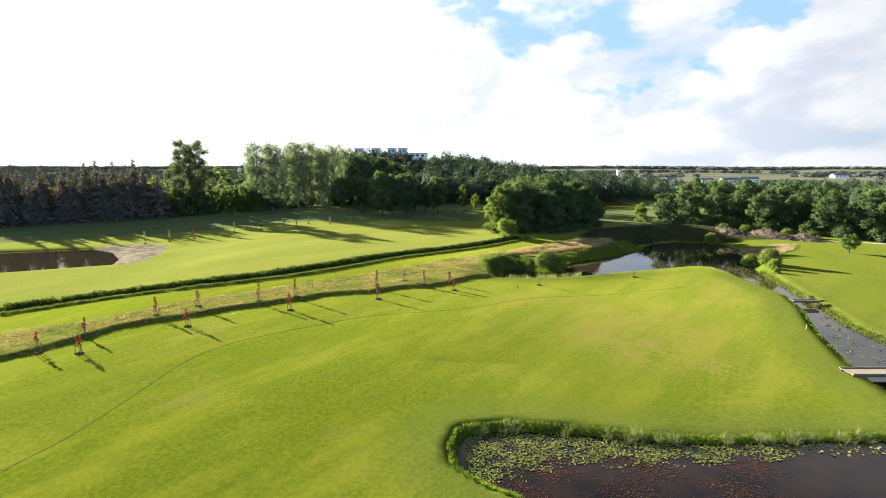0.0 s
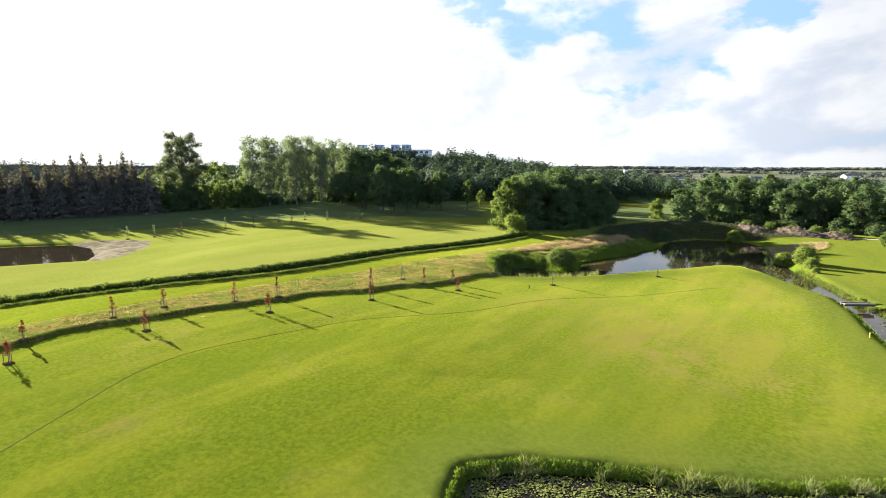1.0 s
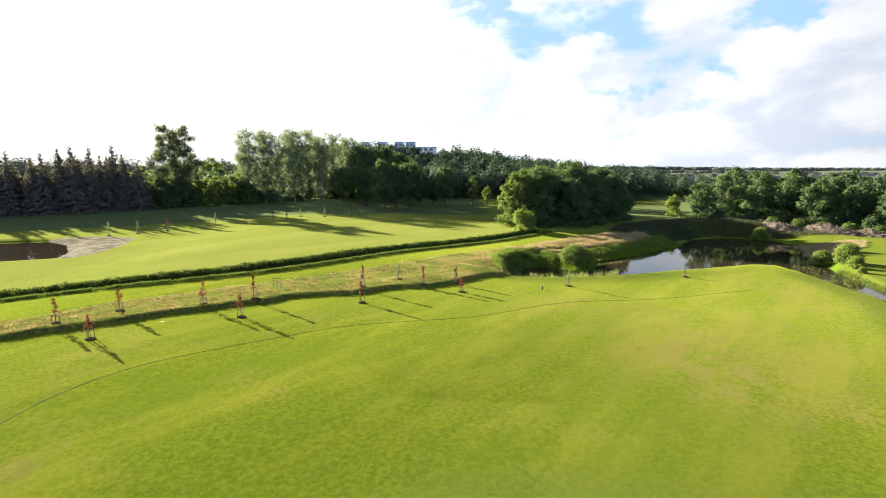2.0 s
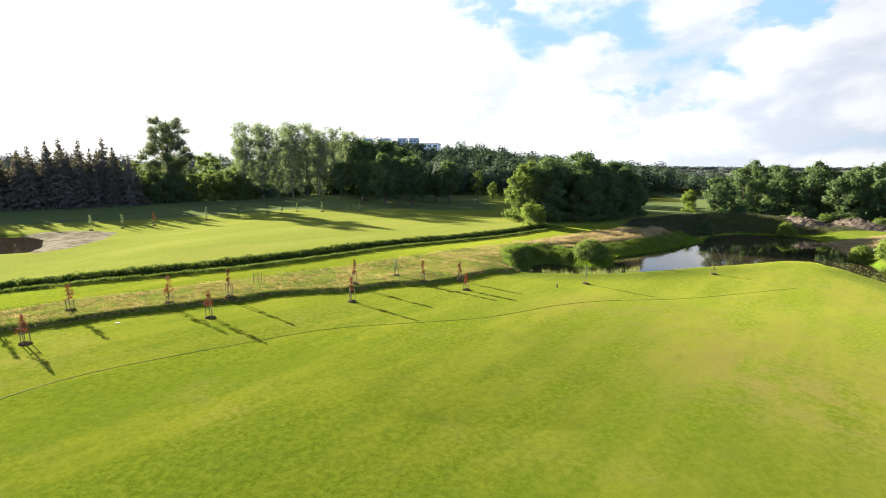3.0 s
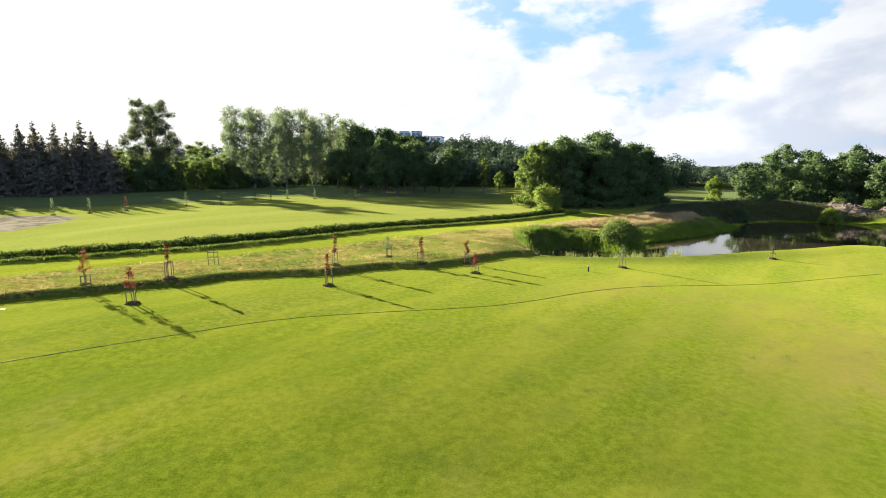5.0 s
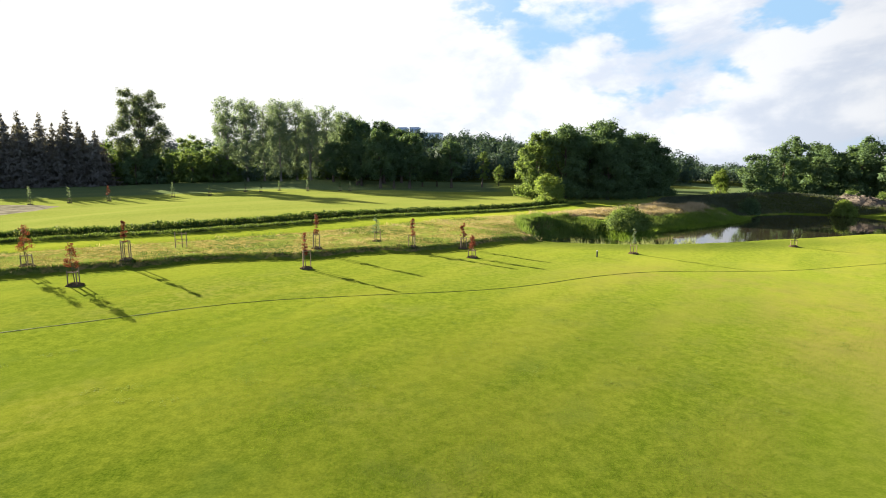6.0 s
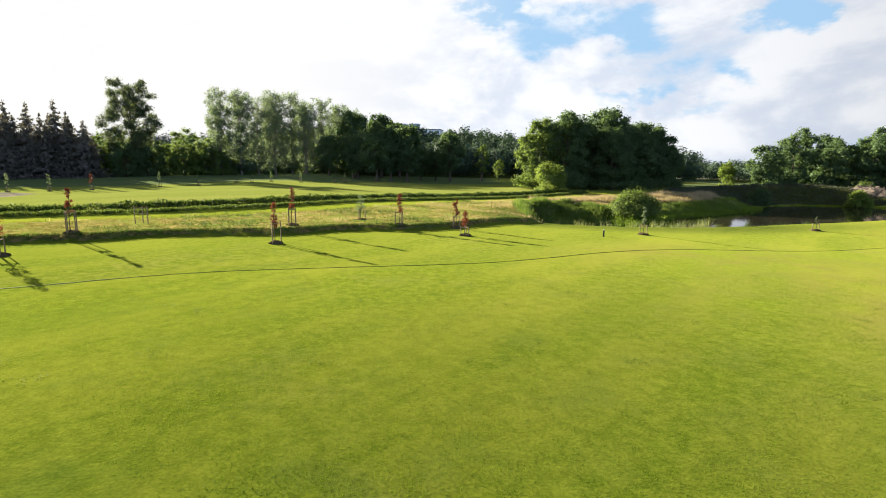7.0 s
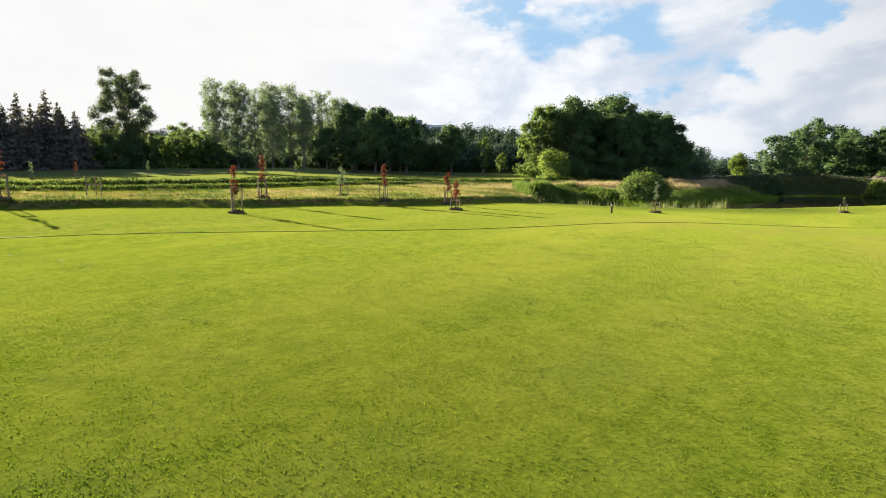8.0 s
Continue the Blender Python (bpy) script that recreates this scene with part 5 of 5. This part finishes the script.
stuff("ditch_far_leaves", leafy(along(DITCH[2:], 0.005, rng, (0.5, 2.9)), 0.72, 0.20), BLADE_DITCH, "leafy nettles and herbs on the ditch's far bank", "ditch plants")
stuff("ditch_near_leaves", leafy(along(DITCH[2:], 0.008, rng, (-2.5, -1.4)), 0.50, 0.17), BLADE_BANK, "leafy herbs on the ditch's near bank", "ditch plants")
stuff("ditch_near_herbs", blades(on_ground(near_side), 0.48, 0.085, rng, 0.45, 7, 0.18), BLADE_BANK, "low herbs on the ditch's near bank", "ditch plants")

# reeds round the ponds
pond_far = [(10, 101), (10.8, 109), (15, 114.2), (20.5, 112.5), (22.6, 108.8), (26.4, 110.8), (27.2, 115), (29.5, 119.5), (40, 127.3), (50.8, 136.5), (57, 144)]
p = scatter([(8.4, 100), (8.0, 108), (10, 115.5), (16, 119), (23, 116.5), (24.5, 112), (20, 109.6), (16, 111.2), (13.8, 109), (12.6, 104), (12.2, 100.6)], 4200, rng)
stuff("bank_reeds", blades(on_ground(p), 0.82 * (0.8 + 0.35 * np.sin(p[:, 0] * 1.7 + np.sin(p[:, 1] * 1.3))), 0.055, rng, 0.22, 6, 0.22), BLADE_REED, "dense green reeds on the pond's bank", "reeds")
stuff("shore_grass", blades(on_ground(along(pond_far[3:], 0.016, rng, (-0.3, 4.6))), 0.62, 0.08, rng, 0.4, 6, 0.22), BLADE_GREEN, "low green plants along the far shore", "reeds")
cove = [(9.5, 99.8), (14, 100.2), (17.5, 100.6), (24, 102.3), (29, 103.9)]
spots = along(cove, 0.03, rng, (-0.4, 1.3))
spots = spots[np.sin(spots[:, 0] * 2.3) + np.sin(spots[:, 0] * 0.9 + 1.0) + rng.normal(0, 0.6, len(spots)) > -0.3]
stuff("cove_reeds", blades(on_ground(spots), 1.25 * rng.uniform(0.4, 1.25, len(spots)), 0.035, rng, 0.2, 5, 0.14), BLADE_PALE, "pale reeds standing at the cove", "reeds")
stuff("shore_reeds", blades(on_ground(along([(26.5, 103.2), (33.5, 105.8), (38.5, 107.9), (47.5, 110.6), (55.5, 113.2), (60, 112.2)], 0.55, rng, (-0.2, 0.8))), 0.6, 0.05, rng, 0.22, 5, 0.2), BLADE_PALE, "sparse pale reeds along the shore", "reeds")
stream_right = [(57.6, 50), (57, 61.5), (57.9, 69.7), (60.8, 78.7), (63.9, 90), (66.5, 99.7), (69.5, 110)]
stuff("stream_reeds", blades(on_ground(along(stream_right, 0.11, rng, (-0.8, 0.5))), 0.5, 0.07, rng, 0.3, 6, 0.18), BLADE_REED, "reeds along the stream", "reeds")
stuff("stream_dry_grass", blades(on_ground(along(stream_right, 0.16, rng, (-1.3, -0.2))), 0.42, 0.06, rng, 0.4, 6, 0.25), BLADE_ROUGH, "dry olive grass along the stream", "tall grass")
stream_left = [(60.7, 95), (60.2, 87), (56.7, 77.5), (51.4, 67.3), (47.6, 57.5), (45.6, 51.6)]
stuff("stream_grass", blades(on_ground(along(stream_left, 0.4, rng, (-0.3, 0.4))), 0.35, 0.05, rng, 0.3, 6, 0.15), BLADE_GREEN, "uncut grass along the stream", "reeds")
stuff("right_rough_grass", blades(on_ground(scatter([(74, 122), (84, 142), (98, 140), (92, 132), (82, 126)], 1800, rng)), 0.5, 0.07, rng, 0.45, 5, 0.22), BLADE_TAN, "dry rough grass beside the heap", "tall grass")
rim = [(5.3, 31.9), (3.3, 33), (1.1, 35.2), (0.9, 37.6), (1.7, 40.3), (5.6, 41.2), (10.7, 40.6), (17.7, 39.4), (22.6, 39.0), (29.1, 39.5), (36, 39.6), (44, 39.6)]
stuff("rim_grass", blades(on_ground(along(rim, 0.022, rng, (-0.25, 0.55))), 0.34, 0.035, rng, 0.4, 6, 0.08), BLADE_GREEN, "long grass hanging over the pond's rim", "tall grass")
clumps = along(rim[4:11], 1.5, rng, (-0.5, 0.1))
clumps = np.repeat(clumps, 26, 0) + rng.normal(0, 0.22, (len(clumps) * 26, 2))
stuff("rim_reeds", blades(on_ground(clumps), 0.80 * rng.uniform(0.4, 1.3, len(clumps)), 0.035, rng, 0.4, 6, 0.1), BLADE_PALE, "pale tufts of reed along the pond's rim", "reeds")


def pads(spots, level, size, mat, name, label):
    n = len(spots)
    ang = np.linspace(0.3, 2 * np.pi - 0.3, 8)
    r = size * rng.uniform(0.55, 1.25, n)
    turn = rng.uniform(0, 2 * np.pi, n)
    tilt = rng.normal(0, 0.22, (n, 2))
    cx, cy = np.cos(ang[None] + turn[:, None]) * r[:, None], np.sin(ang[None] + turn[:, None]) * r[:, None]
    z = level + 0.03 + rng.uniform(0, 0.05, n)[:, None] + cx * tilt[:, :1] + cy * tilt[:, 1:]
    v = np.stack([spots[:, :1] + cx, spots[:, 1:] + cy, z], -1).reshape(-1, 3)
    stuff(name, (v, np.arange(8 * n).reshape(-1, 8)), mat, label, "water plants")


band = [(1.6, 35), (2, 40), (6, 40.8), (10.7, 40.2), (17.7, 39), (22.6, 38.6), (28, 38.9), (29, 37.0), (20, 35.4), (12, 35.4), (8, 34.6), (6.4, 32), (4, 32)]
p = scatter(band, 10500, rng)
p = p[np.sin(p[:, 0] * 1.3 + np.sin(p[:, 1] * 2)) * np.sin(p[:, 1] * 2.1) + rng.normal(0, 0.5, len(p)) + 0.9 * np.minimum(p[:, 1] - np.interp(p[:, 0], (4, 7, 12, 20, 28), (33.2, 36.0, 36.6, 36.4, 37.3)), 0.8) > 0.25]
pads(p, NEAR_POND_Z, 0.068, PAD_GREEN, "lily_pads", "yellow green lily pads floating on the pond")
p = scatter([(3, 33.5), (5, 37), (12, 37.4), (20, 37), (25, 37.6), (26, 33), (20, 29), (8, 29.5)], 11000, rng)
p = p[np.sin(p[:, 0] * 0.8 + 0.4 * p[:, 1]) * np.sin(p[:, 1] * 1.1 + 0.5 * np.sin(p[:, 0] * 1.7)) + rng.normal(0, 0.35, len(p)) > 0.1]
pads(p, NEAR_POND_Z - 0.012, 0.042, PAD_RED, "red_water_weed", "reddish brown water weed on the pond")
p = scatter([(28, 39), (30, 37), (36, 37.4), (36, 38.6)], 60, rng)
pads(p, NEAR_POND_Z, 0.10, PAD_GREEN, "loose_lily_pads", "a few loose lily pads on open water")
p = scatter([(49, 58), (53, 68), (57.5, 76.5), (59.5, 76), (56.5, 68), (55.5, 60), (55, 54)], 420, rng)
p = p[np.sin(p[:, 0] * 1.1) * np.sin(p[:, 1] * 0.7) + rng.normal(0, 0.4, len(p)) > 0.15]
pads(p, POND_Z, 0.11, PAD_GREEN, "stream_lily_pads", "lily pads drifting on the stream")
p = scatter([(62, 96), (62.5, 106), (66, 116), (71, 122), (68.5, 112), (65, 100)], 300, rng)
pads(p, POND_Z, 0.10, PAD_GREEN, "pond_weed", "patches of weed at the pond's narrow end")

# mown blades where the flight ends low over the fairway, thinning out with distance
depth = 2.6 + 30 * rng.random(330000) ** 1.25
aside = rng.uniform(-1.25, 1.25, len(depth))
p = np.c_[2.7 + (depth + 2) * aside, 51.2 + depth]
tufty = np.sin(p[:, 0] * 3.1 + np.sin(p[:, 1] * 2.3)) * np.sin(p[:, 1] * 2.7 + p[:, 0]) + 0.8 * np.sin(p[:, 0] * 0.9 + 1.3 * np.sin(p[:, 1] * 0.6))
p = p[rng.random(len(p)) < (0.66 + 0.34 * tufty) * (1 - step((depth - 8) / 24)) * step((depth - 2.6) / 1.2) * (1 - step((np.abs(aside) - 0.85) / 0.4))]
n = len(p)
foot, ang = on_ground(p), rng.uniform(0, 2 * np.pi, n)
high = 0.020 * rng.uniform(0.4, 1.4, n)
side = np.c_[np.cos(ang), np.sin(ang), np.zeros(n)] * (rng.uniform(0.003, 0.008, n) * (1 + np.hypot(p[:, 0] - 2.7, p[:, 1] - 51.2) / 16))[:, None]
tip = foot + np.c_[rng.normal(0, 0.85, (n, 2)), np.ones(n)] * high[:, None]
stuff("lawn_blades", (np.stack([foot - side - (0, 0, 0.004), foot + side - (0, 0, 0.004), tip], 1).reshape(-1, 3), np.arange(3 * n).reshape(-1, 3)), BLADE_LAWN, "short blades of mown fairway grass", "grass")
q = np.repeat(rng.uniform((-18, 58), (24, 76), (90, 2)), 40, 0)
q = q + rng.normal(0, 0.22, q.shape) * rng.uniform(0.4, 1.6, (len(q), 1))
v, f = leaves(on_ground(q) + (0, 0, 0.02), rng.normal(0, 0.35, (len(q), 3)) + (0, 0, 1), 0.035, rng, 0.9)
stuff("clover_patches", (v, f), BLADE_REED, "low pale clover leaves in the fairway", "weeds")
